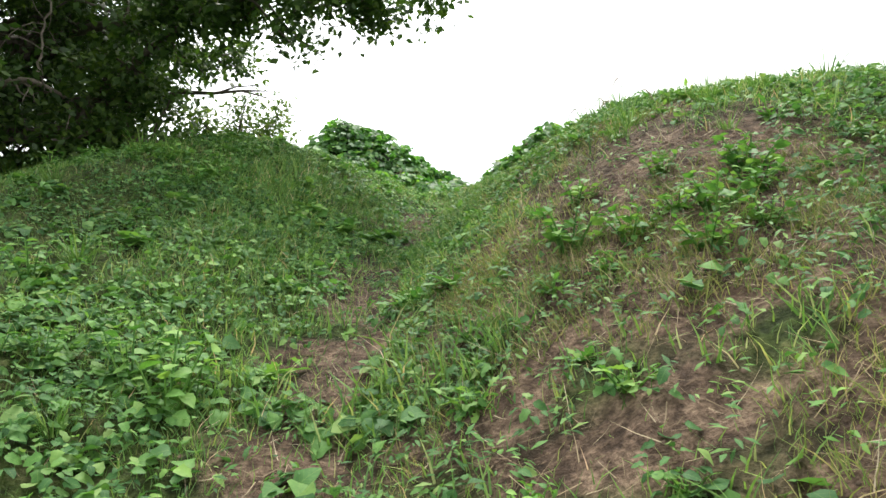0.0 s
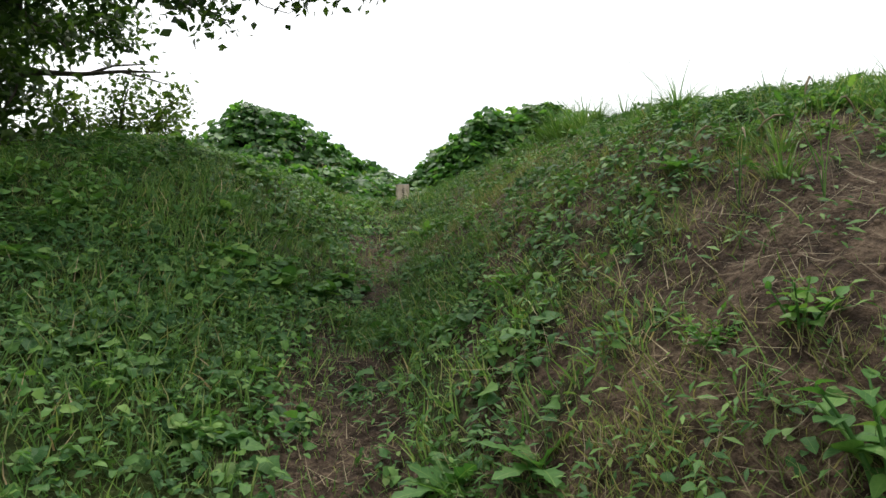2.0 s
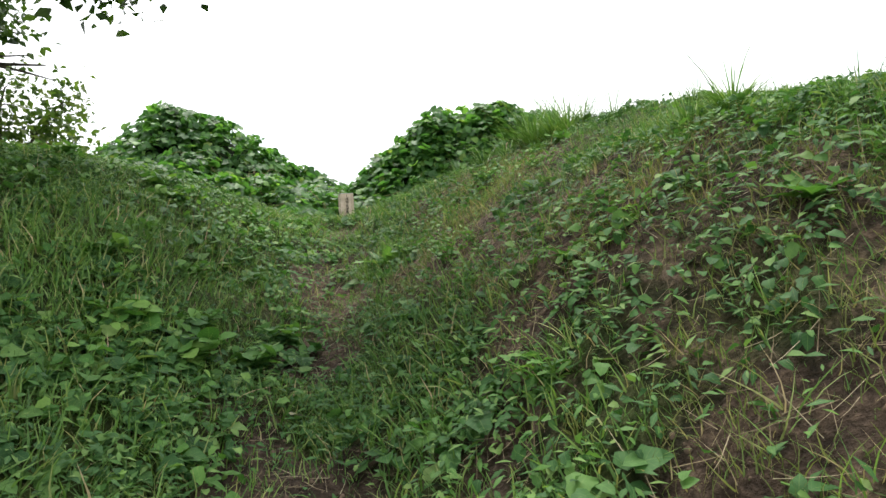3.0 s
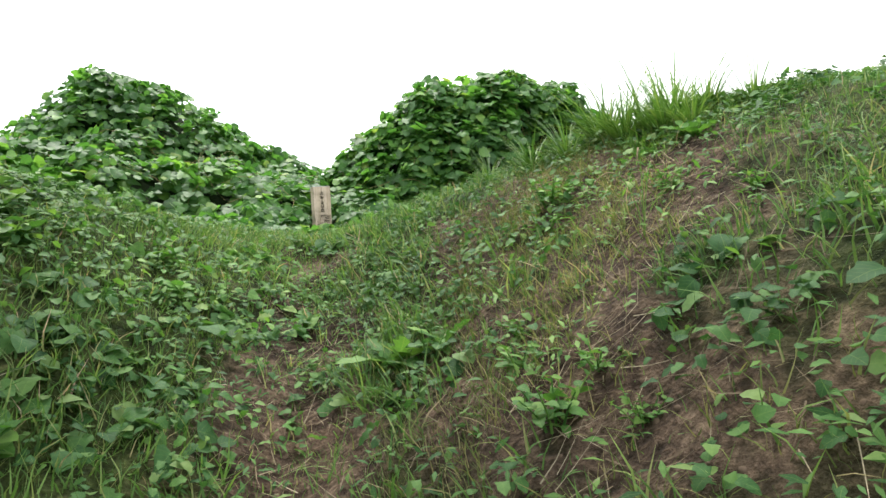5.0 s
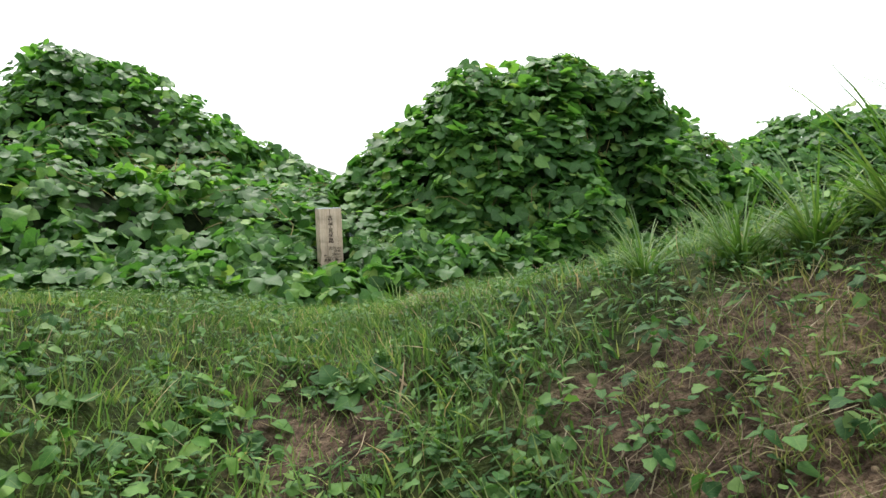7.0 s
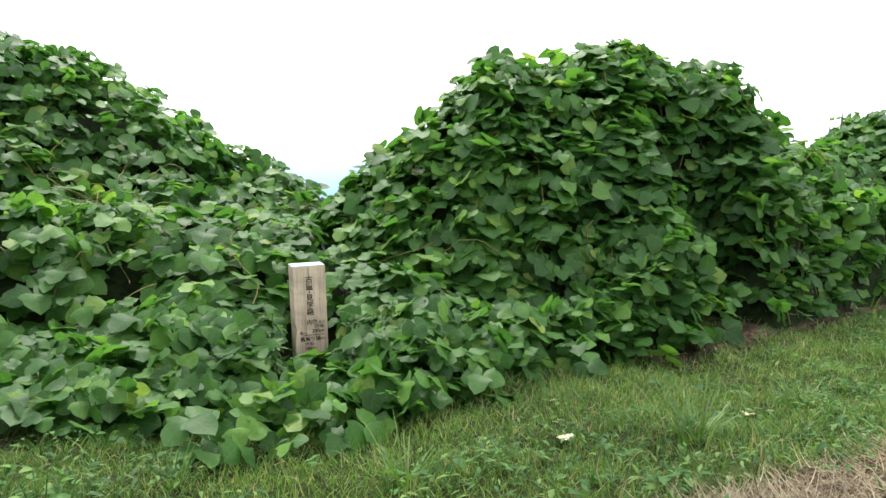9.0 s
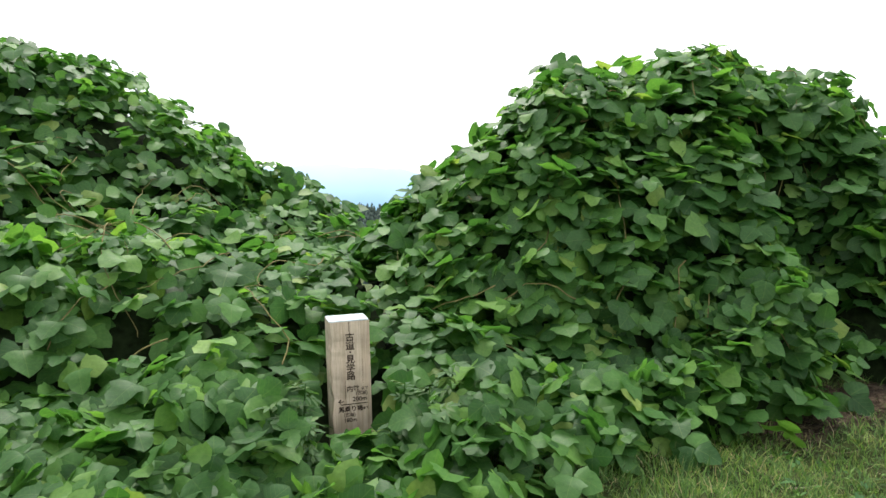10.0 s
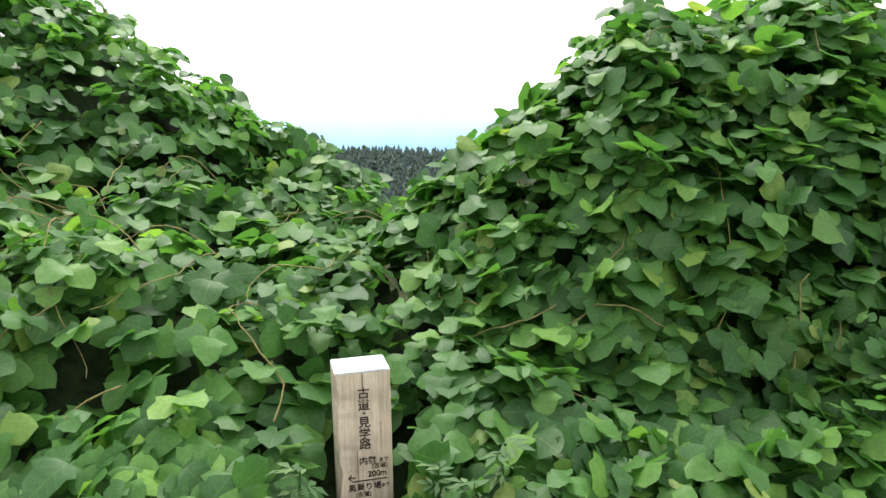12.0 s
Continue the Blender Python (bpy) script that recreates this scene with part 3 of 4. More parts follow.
def waymark_post():
    w, top = 0.188, 0.68
    post = tagged(new("waymark_post"), "square weathered wooden waymark post with branded Japanese lettering", "signpost")
    post.matrix_basis = pose(POST[0], POST[1], 2.05, 0.6, -0.3, 5)
    bm = bmesh.new()
    h = w / 2
    deep = 0.15 - h
    box(bm, -h, h, -h, deep, -0.25, top)
    bmesh.ops.subdivide_edges(bm, edges=[e for e in bm.edges if abs(e.verts[0].co.z - e.verts[1].co.z) > 0.5], cuts=40)
    for v in bm.verts:
        if v.co.x < 0 and v.co.y < 0 and -0.2 < v.co.z < top - 0.02:
            bite = max(0, math.sin(v.co.z * 23 + 0.6) - 0.55) + 0.5 * max(0, math.sin(v.co.z * 51) - 0.6)
            v.co.x += 0.022 * bite + 0.002
            v.co.y += 0.008 * bite
    bmesh.ops.bevel(bm, geom=[e for e in bm.edges if abs(e.calc_length()) > 0 and abs(e.verts[0].co.x - e.verts[1].co.x) + abs(e.verts[0].co.y - e.verts[1].co.y) < 0.03], offset=0.003, segments=1, affect="EDGES")
    shaft = part("shaft", bm, M_WOOD, post)
    bm = bmesh.new()
    box(bm, -h + 0.0005, h - 0.0005, -h + 0.0005, deep - 0.0005, top + 0.0005, top + 0.006)
    bmesh.ops.bevel(bm, geom=bm.edges[:], offset=0.003, segments=2, affect="EDGES")
    part("cap", bm, M_CAP, post, "worn white cap plate")
    f = -h
    for i, ch in enumerate("古道・見学路"):
        lettering(ch, 0.0, top - (0.075, 0.118, 0.147, 0.180, 0.222, 0.260)[i], 0.043 if ch != "・" else 0.035, shaft, f)
    lettering("内館", 0.008, top - 0.321, 0.031, shaft, f)
    lettering("まで", 0.062, top - 0.322, 0.017, shaft, f)
    lettering("(古道)", 0.048, top - 0.343, 0.021, shaft, f)
    lettering("200m", 0.038, top - 0.371, 0.03, shaft, f)
    lettering("←", -0.05, top - 0.378, 0.036, shaft, f)
    bm = bmesh.new()
    box(bm, -0.05, 0.074, f - 0.0014, f + 0.001, top - 0.394, top - 0.391)
    part("ruled_line", bm, M_INK, shaft)
    lettering("馬乗り場", -0.006, top - 0.417, 0.029, shaft, f)
    lettering("まで", 0.066, top - 0.418, 0.015, shaft, f)
    lettering("(古道)", -0.012, top - 0.443, 0.021, shaft, f)
    lettering("180m", -0.01, top - 0.469, 0.027, shaft, f)
    for x, z0, z1, t in ((-0.002, top - 0.052, top - 0.001, 0.0012), (-0.028, top - 0.40, top - 0.28, 0.0006), (0.055, top - 0.30, top - 0.18, 0.0005)):
        bm = bmesh.new()
        box(bm, x - t, x + t, f - 0.0009, f + 0.001, z0, z1)
        part("crack", bm, M_CRACK, shaft)
    return post


waymark_post()


# ---- grass, herbs and straw on the hill ----
def spots(n, x0, x1, y0, y1, weight):
    x, y = RNG.uniform(x0, x1, n), RNG.uniform(y0, y1, n)
    keep = RNG.uniform(size=n) < weight(x, y)
    return x[keep], y[keep]


def open_ground(x, y):
    return (y < toe(x) + 0.25) * 1.0


def crowd(x, y):
    """Thinner far from the footpath."""
    return np.clip(1.25 - 0.16 * np.abs(x - 0.2), 0.22, 1)


def grow(name, label, template, x, y, height, spread, material, category, lean=0.35):
    n = len(x)
    z = ground_z(x, y) - 0.012
    g = ground_normal(x, y)
    normal = unit(0.45 * g + np.array((0, 0, 0.75)) + lean * RNG.normal(size=(n, 3)) * np.array((1, 1, 0.3)))
    a = RNG.uniform(0, 2 * math.pi, n)
    turn = frames_of(normal, np.stack([np.cos(a), np.sin(a), np.zeros(n)], -1))
    size = np.stack([height * spread, height * spread, height], 1)
    ob = new(name, scatter(name, template, np.stack([x, y, z], -1), turn, size, material))
    return tagged(ob, label, category, kind="stuff")


def grassiness(x, y):
    return open_ground(x, y) * crowd(x, y) * np.clip(1.05 - 1.1 * bareness(x, y), np.where(y > 9, 0.05, np.where(y > 3.6, 0.6, 0.36)), 1) * np.clip(0.75 + 0.4 * waves(x, y, 31, 2.4) + 0.4 * (x < path_x(y) - 0.3) * (y > 5), 0.25, 1)


gx1, gy1 = spots(300000, -5.5, 5.5, 0.2, 13.2, grassiness)
tallness = np.clip(1 + 0.35 * waves(gx1, gy1, 32, 1.9), 0.5, 1.6) * np.clip(1 - 0.45 * (gy1 - 8.6), 0.66, 1) * np.where(bareness(gx1, gy1) > 0.35, 0.55, 1) * np.where(gx1 < path_x(gy1) - 0.2, 0.72, np.where(gx1 > path_x(gy1) + 0.8, 0.75, 1)) * np.clip(0.45 + 0.2 * gy1, 0.5, 1)
grow("grass", "short green meadow grass covering the banks", blade_shape(2, 0.5, 0.03), gx1, gy1, RNG.uniform(0.06, 0.17, len(gx1)) * tallness, 1.0, M_GRASS, "grass")

lx, ly = spots(65000, -1.5, 5, 9.3, 12.9, lambda x, y: open_ground(x, y) * np.clip(1.0 - 1.3 * bareness(x, y), 0.02, 1))
grow("grass", "short bright lawn grass before the vines", blade_shape(2, 0.55, 0.036), lx, ly, RNG.uniform(0.035, 0.09, len(lx)), 1.1, M_GRASS, "grass", 0.45)

# clumped bunches of longer blades
cx1, cy1 = spots(5200, -6, 6, 0.6, 12.6, lambda x, y: grassiness(x, y) * 0.35 * (y < 9.0) * np.clip((y - 1.5) / 1.2, 0.1, 1) * np.where(x < path_x(y) - 0.3, 0.35, 1))
reps = 16
bx, by = np.repeat(cx1, reps) + RNG.normal(size=len(cx1) * reps) * 0.035, np.repeat(cy1, reps) + RNG.normal(size=len(cx1) * reps) * 0.035
grow("grass", "bunches of longer green grass on the banks", blade_shape(4, 0.75, 0.016), bx, by, RNG.uniform(0.07, 0.16, len(bx)), 1.0, M_GRASS, "grass", 0.45)

dx1, dy1 = spots(14000, -0.4, 3.4, 1.2, 8.6, lambda x, y: np.clip(bareness(x, y), 0, 1) * (x > path_x(y) + 0.28) * np.clip(0.7 + 0.8 * waves(x, y, 46, 3.2), 0, 1))
bx, by = np.repeat(dx1, 11) + RNG.normal(size=len(dx1) * 11) * 0.022, np.repeat(dy1, 11) + RNG.normal(size=len(dx1) * 11) * 0.022
grow("grass", "thin dry sprouting grass scattered over the bare bank", blade_shape(3, 0.6, 0.022), bx, by, RNG.uniform(0.04, 0.1, len(bx)), 1.0, M_DRY, "grass", 0.5)

fx1, fy1 = spots(30000, -16, 16, -6, 13.5, lambda x, y: open_ground(x, y) * ((np.abs(x) > 4.5) | (y < 0.6)))
grow("grass", "rough grass on the outer slopes", blade_shape(2, 0.6, 0.05), fx1, fy1, RNG.uniform(0.1, 0.26, len(fx1)), 1.0, M_GRASS, "grass", 0.4)

HERB = leaf_shape([(0, 0.1), (0.25, 0.38), (0.45, 0.3), (0.7, 0.32), (1.0, 0.05)], 0.22, 0.4, 0.05)

CREEPER = leaf_shape([(0, 0.03), (0.02, 0.34), (0.36, 0.52), (0.5, 0.4), (0.78, 0.3), (1.0, 0.03)], 0.14, 0.35, 0.04)
NARROW = (np.array([(0, -0.04, 0), (0, 0.04, 0), (0.5, -0.16, 0.04), (0.5, 0.16, 0.04), (1.0, -0.02, -0.1), (1.0, 0.02, -0.1)]), np.array([(0, 2, 3, 1), (2, 4, 5, 3)]), np.array([(0, 0.4), (0, 0.6), (0.5, 0.3), (0.5, 0.7), (1, 0.48), (1, 0.52)]))


def herbs(name, label, count, weight, low, high, lift, leaves=9, reach=0.07, shape=HERB, material=M_HERB):
    """Little plants: leaves spread round each root."""
    px, py = spots(count, -5, 4.5, 0.3, 12.6, weight)
    x0, y0 = np.repeat(px, leaves), np.repeat(py, leaves)
    n = len(x0)
    a, rad = RNG.uniform(0, 2 * math.pi, n), np.sqrt(RNG.uniform(0.02, 1, n)) * reach * np.repeat(RNG.uniform(0.5, 1.3, len(px)), leaves)
    x, y = x0 + rad * np.cos(a), y0 + rad * np.sin(a)
    g = ground_normal(x, y)
    normal = unit(0.5 * g + np.array((0, 0, 0.6)) + 0.3 * RNG.normal(size=(n, 3)))
    turn = frames_of(normal, np.stack([np.cos(a), np.sin(a), np.zeros(n)], -1) + 0.5 * RNG.normal(size=(n, 3)))
    size = RNG.uniform(low, high, n)
    place = np.stack([x, y, ground_z(x, y)], -1) + np.array((0, 0, 1.0)) * (0.012 + RNG.uniform(0.2, 1, n) * lift * (1 - 0.6 * rad / (reach * 1.3)))[:, None]
    ob = new(name, scatter(name, shape, place, turn, size, material))
    return tagged(ob, label, "weeds", kind="stuff")


herbs("ground_herbs", "low broad-leaved herbs mixed into the grass", 8500,
      lambda x, y: open_ground(x, y) * crowd(x, y) * np.clip(0.5 + 0.75 * waves(x, y, 41, 2.6) + 0.2 * (x < path_x(y)), 0.04, 1) * np.clip((9.8 - y) / 1.4, 0.12, 1) * np.clip(1 - 1.0 * bareness(x, y), 0.14, 1), 0.018, 0.045, 0.09)
herbs("ground_herbs", "fine-leaved low herbs mixed into the grass", 19000,
      lambda x, y: open_ground(x, y) * crowd(x, y) * np.clip(0.55 + 0.75 * waves(x, y, 43, 2.2), 0.05, 1) * np.clip((9.6 - y) / 1.2, 0.35, 1) * np.clip(1 - 0.9 * bareness(x, y), 0.2, 1), 0.02, 0.052, 0.08, 15, 0.075, NARROW)
herbs("creeping_vine_leaves", "dull green creeping leaves on the bank beside the footpath", 5200,
      lambda x, y: open_ground(x, y) * np.exp(-((x - path_x(y) + 0.85) / 1.25) ** 2) * np.clip(0.6 + 0.6 * waves(x, y, 42, 2.6), 0, 1) * (y < 9.0) * np.clip(1.2 - 1.6 * bareness(x, y), 0.1, 1), 0.04, 0.085, 0.06, 8, 0.12, CREEPER)

herbs("ground_herbs", "lush bright broad-leaved herbs on the low bank", 4200,
      lambda x, y: open_ground(x, y) * np.clip((path_x(y) + 0.1 - x) / 0.4, 0, 1) * np.clip((y - 1.0) / 1.5, 0, 1) * np.clip((9.6 - y) / 0.8, 0, 1) * np.clip(0.55 + 0.7 * waves(x, y, 44, 2.0), 0, 1), 0.022, 0.056, 0.12, 8, 0.08, HERB, M_WEED)
herbs("ground_herbs", "small green sprouts on the bare bank", 6500,
      lambda x, y: open_ground(x, y) * np.clip(bareness(x, y), 0, 1) * (x > path_x(y) + 0.3) * (y < 8.6) * np.clip(0.6 + 0.8 * waves(x, y, 45, 3.0), 0, 1), 0.018, 0.05, 0.06, 10, 0.07, NARROW, M_WEED)
herbs("ground_herbs", "leafy dull green weeds matted over the bank", 7500,
      lambda x, y: open_ground(x, y) * np.clip((x - path_x(y) - 0.1) / 0.3, 0, 1) * (x < path_x(y) + 3.2) * (y < 9.0) * np.clip(0.3 + 1.0 * waves(x, y, 47, 2.4), 0, 1) * np.clip(1.1 - 0.9 * bareness(x, y), 0, 1) * np.clip((y - 1.8) / 1.6, 0.2, 1), 0.016, 0.045, 0.09, 10, 0.08, CREEPER, M_HERB)

# dry stalks and cuttings lying on bare soil
sx1, sy1 = spots(90000, -1.5, 6, 0.5, 12.2, lambda x, y: np.clip(bareness(x, y) * np.where(y > 9, 1.0, 0.5) + 0.015, 0, 1) * open_ground(x, y))
sn = len(sx1)
sg = ground_normal(sx1, sy1)
s_along = RNG.normal(size=(sn, 3))
s_along = unit(s_along - (s_along * sg).sum(1, keepdims=True) * sg * 0.88)
straw_turn = frames_of(s_along, sg)
straw = new("straw", scatter("straw", blade_shape(2, 0.2, 0.012), np.stack([sx1, sy1, ground_z(sx1, sy1) + 0.008], -1), straw_turn, RNG.uniform(0.03, 0.15, sn), M_STRAW))
tagged(straw, "dry cut grass stalks strewn on bare soil", "straw", kind="stuff")

kx, ky = spots(6500, 0.0, 3.2, 1.5, 9.0, lambda x, y: np.clip(bareness(x, y), 0.08, 0.5))
kn = len(kx)
kg = ground_normal(kx, ky)
k_along = unit(RNG.normal(size=(kn, 3)))
k_along = unit(k_along - (k_along * kg).sum(1, keepdims=True) * kg * 0.8)
k_turn = frames_of(k_along, kg)
tx, ty = spots(80000, -0.2, 7.5, 9.1, 10.9, lambda x, y: np.clip(bareness(x, y), 0, 1) * (y < 11))
tn = len(tx)
t_along = unit(RNG.normal(size=(tn, 3)) * np.array((1, 1, 0.12)))
mown = new("straw", scatter("straw", blade_shape(2, 0.25, 0.016), np.stack([tx, ty, ground_z(tx, ty) + RNG.uniform(0.004, 0.025, tn)], -1), frames_of(t_along, ground_normal(tx, ty)), RNG.uniform(0.04, 0.14, tn), M_STRAW))
tagged(mown, "pale mown straw covering the track", "straw", kind="stuff")
stalks = new("dead_stalks", scatter("dead_stalks", blade_shape(3, 0.12, 0.0045), np.stack([kx, ky, ground_z(kx, ky) + 0.015], -1), k_turn, RNG.uniform(0.06, 0.23, kn), M_STRAW))
tagged(stalks, "dead pale weed stalks lying on the bank", "stalks", kind="stuff")

# crumbs of earth on the worn bank
bm = bmesh.new()
bmesh.ops.create_icosphere(bm, subdivisions=1, radius=1)
crumb = (np.array([v.co[:] for v in bm.verts]), np.array([[v.index for v in f.verts] for f in bm.faces]), np.zeros((len(bm.verts), 2)))
bm.free()
ex, ey = spots(36000, -1.2, 5.5, 0.8, 12, lambda x, y: bareness(x, y) ** 1.5 * open_ground(x, y))
en = len(ex)
clods = new("earth_crumbs", scatter("earth_crumbs", crumb, np.stack([ex, ey, ground_z(ex, ey)], -1), frames_of(RNG.normal(size=(en, 3)), RNG.normal(size=(en, 3))), (0.003 + 0.009 * RNG.uniform(0, 1, en) ** 3)[:, None] * RNG.uniform(0.6, 1.3, (en, 3)), M_CRUMB))
tagged(clods, "crumbs of dry brown earth on the bank", "soil", kind="stuff")


# ---- single weeds and tufts ----
OVAL = leaf_shape([(0, 0.02), (0.08, 0.2), (0.3, 0.34), (0.6, 0.3), (0.85, 0.14), (1.0, 0.005)], 0.25, 0.3, 0.015)
CUT = joined([moved(leaf_shape([(0, 0.02), (0.5, 0.2), (1, 0.005)], 0.2, 0.2), pose(0.25 * i, 0, 0, 0, 0, a) @ Matrix.Scale(s, 4)) for i, a, s in ((0, 55, 0.5), (0, -55, 0.5), (1, 45, 0.55), (1, -45, 0.55), (1.6, 0, 0.62))])


JAG = leaf_shape([(0, 0.03), (0.15, 0.2), (0.23, 0.1), (0.4, 0.28), (0.49, 0.13), (0.66, 0.24), (0.74, 0.1), (0.87, 0.13), (1.0, 0.005)], 0.22, 0.35, 0.03)


def weed(label, shape, material, leaves, height, size, rise, name="weed_plant", spread=0.0):
    """A broad-leaved weed: stems with leaves round them, each a mesh of its own."""
    thing = tagged(new(name), label, "weed", "weeds on the banks")
    heads = 1 if spread == 0 else 7
    for k in range(heads):
        b = k * 2.4
        foot = (spread * 0.3 * math.cos(b) * (k > 0), spread * 0.3 * math.sin(b) * (k > 0))
        tip = (spread * math.cos(b) * (k > 0) + 0.02, spread * math.sin(b) * (k > 0))
        h = height * (1 if k == 0 else RNG.uniform(0.6, 0.95))
        if height > 0.06:
            q = np.linspace(0, 1, 6)
            st = new("stem", mesh_of("stem", *tube(np.stack([foot[0] + (tip[0] - foot[0]) * q ** 1.5, foot[1] + (tip[1] - foot[1]) * q ** 1.5, h * q], -1), np.linspace(0.0045, 0.002, 6), 5)[:2], M_WEED))
            st.parent = thing
        me = mesh_of("leaf", *shape[:2], material, shape[2]) if k == 0 else me
        for i in range(leaves):
            u = i / max(leaves - 1, 1)
            w = (0.2 + 0.8 * u) if height > 0.06 else 0
            ob = new("leaf", me)
            ob.parent = st if height > 0.06 else thing
            sz = size * RNG.uniform(0.65, 1.2) * (1 - 0.35 * u)
            ob.matrix_basis = pose(foot[0] + (tip[0] - foot[0]) * w ** 1.5, foot[1] + (tip[1] - foot[1]) * w ** 1.5, h * w if height > 0.06 else 0.015, RNG.normal() * 20, -(rise + 18 * u + RNG.normal() * 16), i * 137.5 + RNG.normal() * 25 + 40 * k) @ Matrix.Scale(sz, 4)
    return thing


def tuft(label, blades, height, width, bend, material=M_TALL, name="grass_tuft"):
    thing = tagged(new(name), label, "grass tuft", "grass tufts")
    for k, (share, h0, h1, bow) in enumerate(((0.8, 0.25, 0.62, 0.9), (0.2, 0.6, 1.15, 0.5))):
        n = int(blades * share)
        a = RNG.uniform(0, 2 * math.pi, n)
        lean = RNG.uniform(0.05, 0.55, n)
        nr = unit(np.stack([np.cos(a) * lean, np.sin(a) * lean, np.ones(n)], -1))
        at = np.stack([np.cos(a), np.sin(a), np.zeros(n)], -1) * RNG.uniform(0, 0.11, n)[:, None]
        turn = frames_of(nr, np.stack([np.cos(a), np.sin(a), np.zeros(n)], -1))
        h = RNG.uniform(h0, h1, n) * height
        ob = tagged(new("foliage", scatter("foliage", blade_shape(6, bend * bow, width), at, turn, np.stack([h, np.full(n, height), h], 1), material)), kind="stuff")
        ob.parent = thing
    return thing


def plant(kind, spots_list, first=[]):
    """Set copies of a plant on the ground at (x, y, turn, scale)."""
    x, y, turn, s = spots_list[0]
    for i, (x, y, turn, s) in enumerate(spots_list):
        m = pose(x, y, float(ground_z(x, y)) - 0.01 * (s > 0.2) + 0.03 * (s <= 0.2), 0, 0, turn)
        ob = kind if i == 0 else copy_thing(kind, m)
        ob.matrix_basis = m @ Matrix.Scale(s, 4)


def strewn(n, x0, x1, y0, y1, s0, s1, test):
    got = []
    while len(got) < n:
        x, y = RNG.uniform(x0, x1), RNG.uniform(y0, y1)
        if test(x, y):
            got.append((x, y, RNG.uniform(0, 360), RNG.uniform(s0, s1)))
    return got


on_bank = lambda x, y: 0.35 < x - float(path_x(y)) < 2.6
plant(weed("bushy broad-leaved green weed on the bare bank", OVAL, M_WEED, 8, 0.14, 0.058, 8, spread=0.11), [(0.52, 2.76, 20, 1.35), (0.72, 2.62, 80, 1.0), (0.95, 3.0, 140, 0.8), (1.0, 2.5, 60, 1.1), (1.2, 2.62, 150, 1.0), (0.88, 2.28, 220, 0.9), (1.1, 2.3, 10, 0.8), (0.62, 3.15, 300, 0.9), (1.25, 2.78, 45, 1.2)] + strewn(20, -0.5, 3, 1.2, 8.5, 0.5, 0.95, on_bank))
plant(weed("small jagged-leaved weed rooted in bare soil", JAG, M_WEED, 4, 0.07, 0.075, 6, spread=0.075), strewn(50, -1, 3, 1.2, 9, 0.6, 1.2, on_bank))
plant(weed("rosette of long toothed green leaves beside the footpath", JAG, M_WEED, 11, 0.0, 0.25, 34, "rosette_plant"), [(-0.18, 3.62, 40, 0.85), (0.04, 3.42, 100, 0.8), (0.17, 7.05, 10, 0.95), (0.32, 6.95, 80, 0.7), (-0.75, 2.9, 50, 0.7)] + strewn(12, -2.5, 2.2, 1.6, 8.5, 0.4, 0.7, lambda x, y: True))
plant(weed("tall broad-leaved weed standing in the grass", OVAL, M_WEED, 6, 0.22, 0.065, 6, spread=0.1), [(-0.42, 10.35, 30, 0.8), (-0.62, 10.5, 110, 0.7), (-0.95, 2.4, 0, 1.4), (-1.15, 2.55, 90, 1.2)] + strewn(26, -3.5, -0.9, 1.4, 7, 0.6, 1.1, lambda x, y: True))
ROUND = leaf_shape([(0, 0.03), (-0.12, 0.28), (0.05, 0.45), (0.35, 0.55), (0.65, 0.47), (0.88, 0.25), (1.0, 0.02)], 0.16, 0.3, 0.025)
plant(weed("low plant with large round soft green leaves", ROUND, M_WEED, 5, 0.09, 0.085, 10, "round_leaved_plant", spread=0.1), [(-0.62, 5.75, 0, 1.1), (-0.85, 5.6, 80, 1.2), (-1.1, 5.7, 150, 1.2), (-0.5, 6.1, 200, 0.9), (-1.3, 6.2, 30, 1.1), (-0.95, 6.5, 290, 0.9)] + strewn(26, -3.2, -0.55, 3.2, 8.6, 0.7, 1.15, lambda x, y: x < float(path_x(y)) - 0.2))
plant(weed("silvery mugwort sprig among the vines", CUT, M_MUGWORT, 16, 0.36, 0.12, -8, "mugwort"), [(0.2, 11.98, 0, 1.35), (0.1, 11.85, 70, 1.2), (0.72, 11.82, 10, 1.2), (0.86, 11.9, 100, 1.3), (1.0, 11.75, 200, 1.0), (0.64, 11.95, 300, 1.15), (0.78, 11.7, 140, 1.0), (0.24, 11.75, 200, 1.0)])


def foxtail():
    """Arching stalks with pale seed heads."""
    thing = tagged(new("foxtail_grass"), "arching grass stalks with pale seed heads", "grass", "foxtails on the bank")
    q = np.linspace(0, 1, 9)
    for a, h, reach in ((0.3, 0.3, 0.16), (2.2, 0.26, 0.2), (3.6, 0.34, 0.1)):
        z = h * np.sin(q * 2.2) / 0.95
        pts = np.stack([reach * q ** 1.4 * math.cos(a), reach * q ** 1.4 * math.sin(a), z], -1)
        st = new("stalk", mesh_of("stalk", *tube(pts, np.full(9, 0.0018), 5)[:2], M_WEED))
        st.parent = thing
        head = new("seed_head", mesh_of("seed_head", *tube(pts[5:], [0.002, 0.0038, 0.0036, 0.001], 6)[:2], M_STRAW))
        head.parent = st
    return thing


plant(foxtail(), [(0.95, 3.5, 0, 1.0), (0.8, 3.7, 120, 0.9), (0.9, 6.6, 20, 0.8)])


def fallen_leaf():
    me = mesh_of("fallen_leaf", *OVAL[:2], M_FALLEN, OVAL[2])
    return tagged(new("fallen_leaf", me), "curled dry pale leaf lying on the ground", "leaf", "fallen leaves")


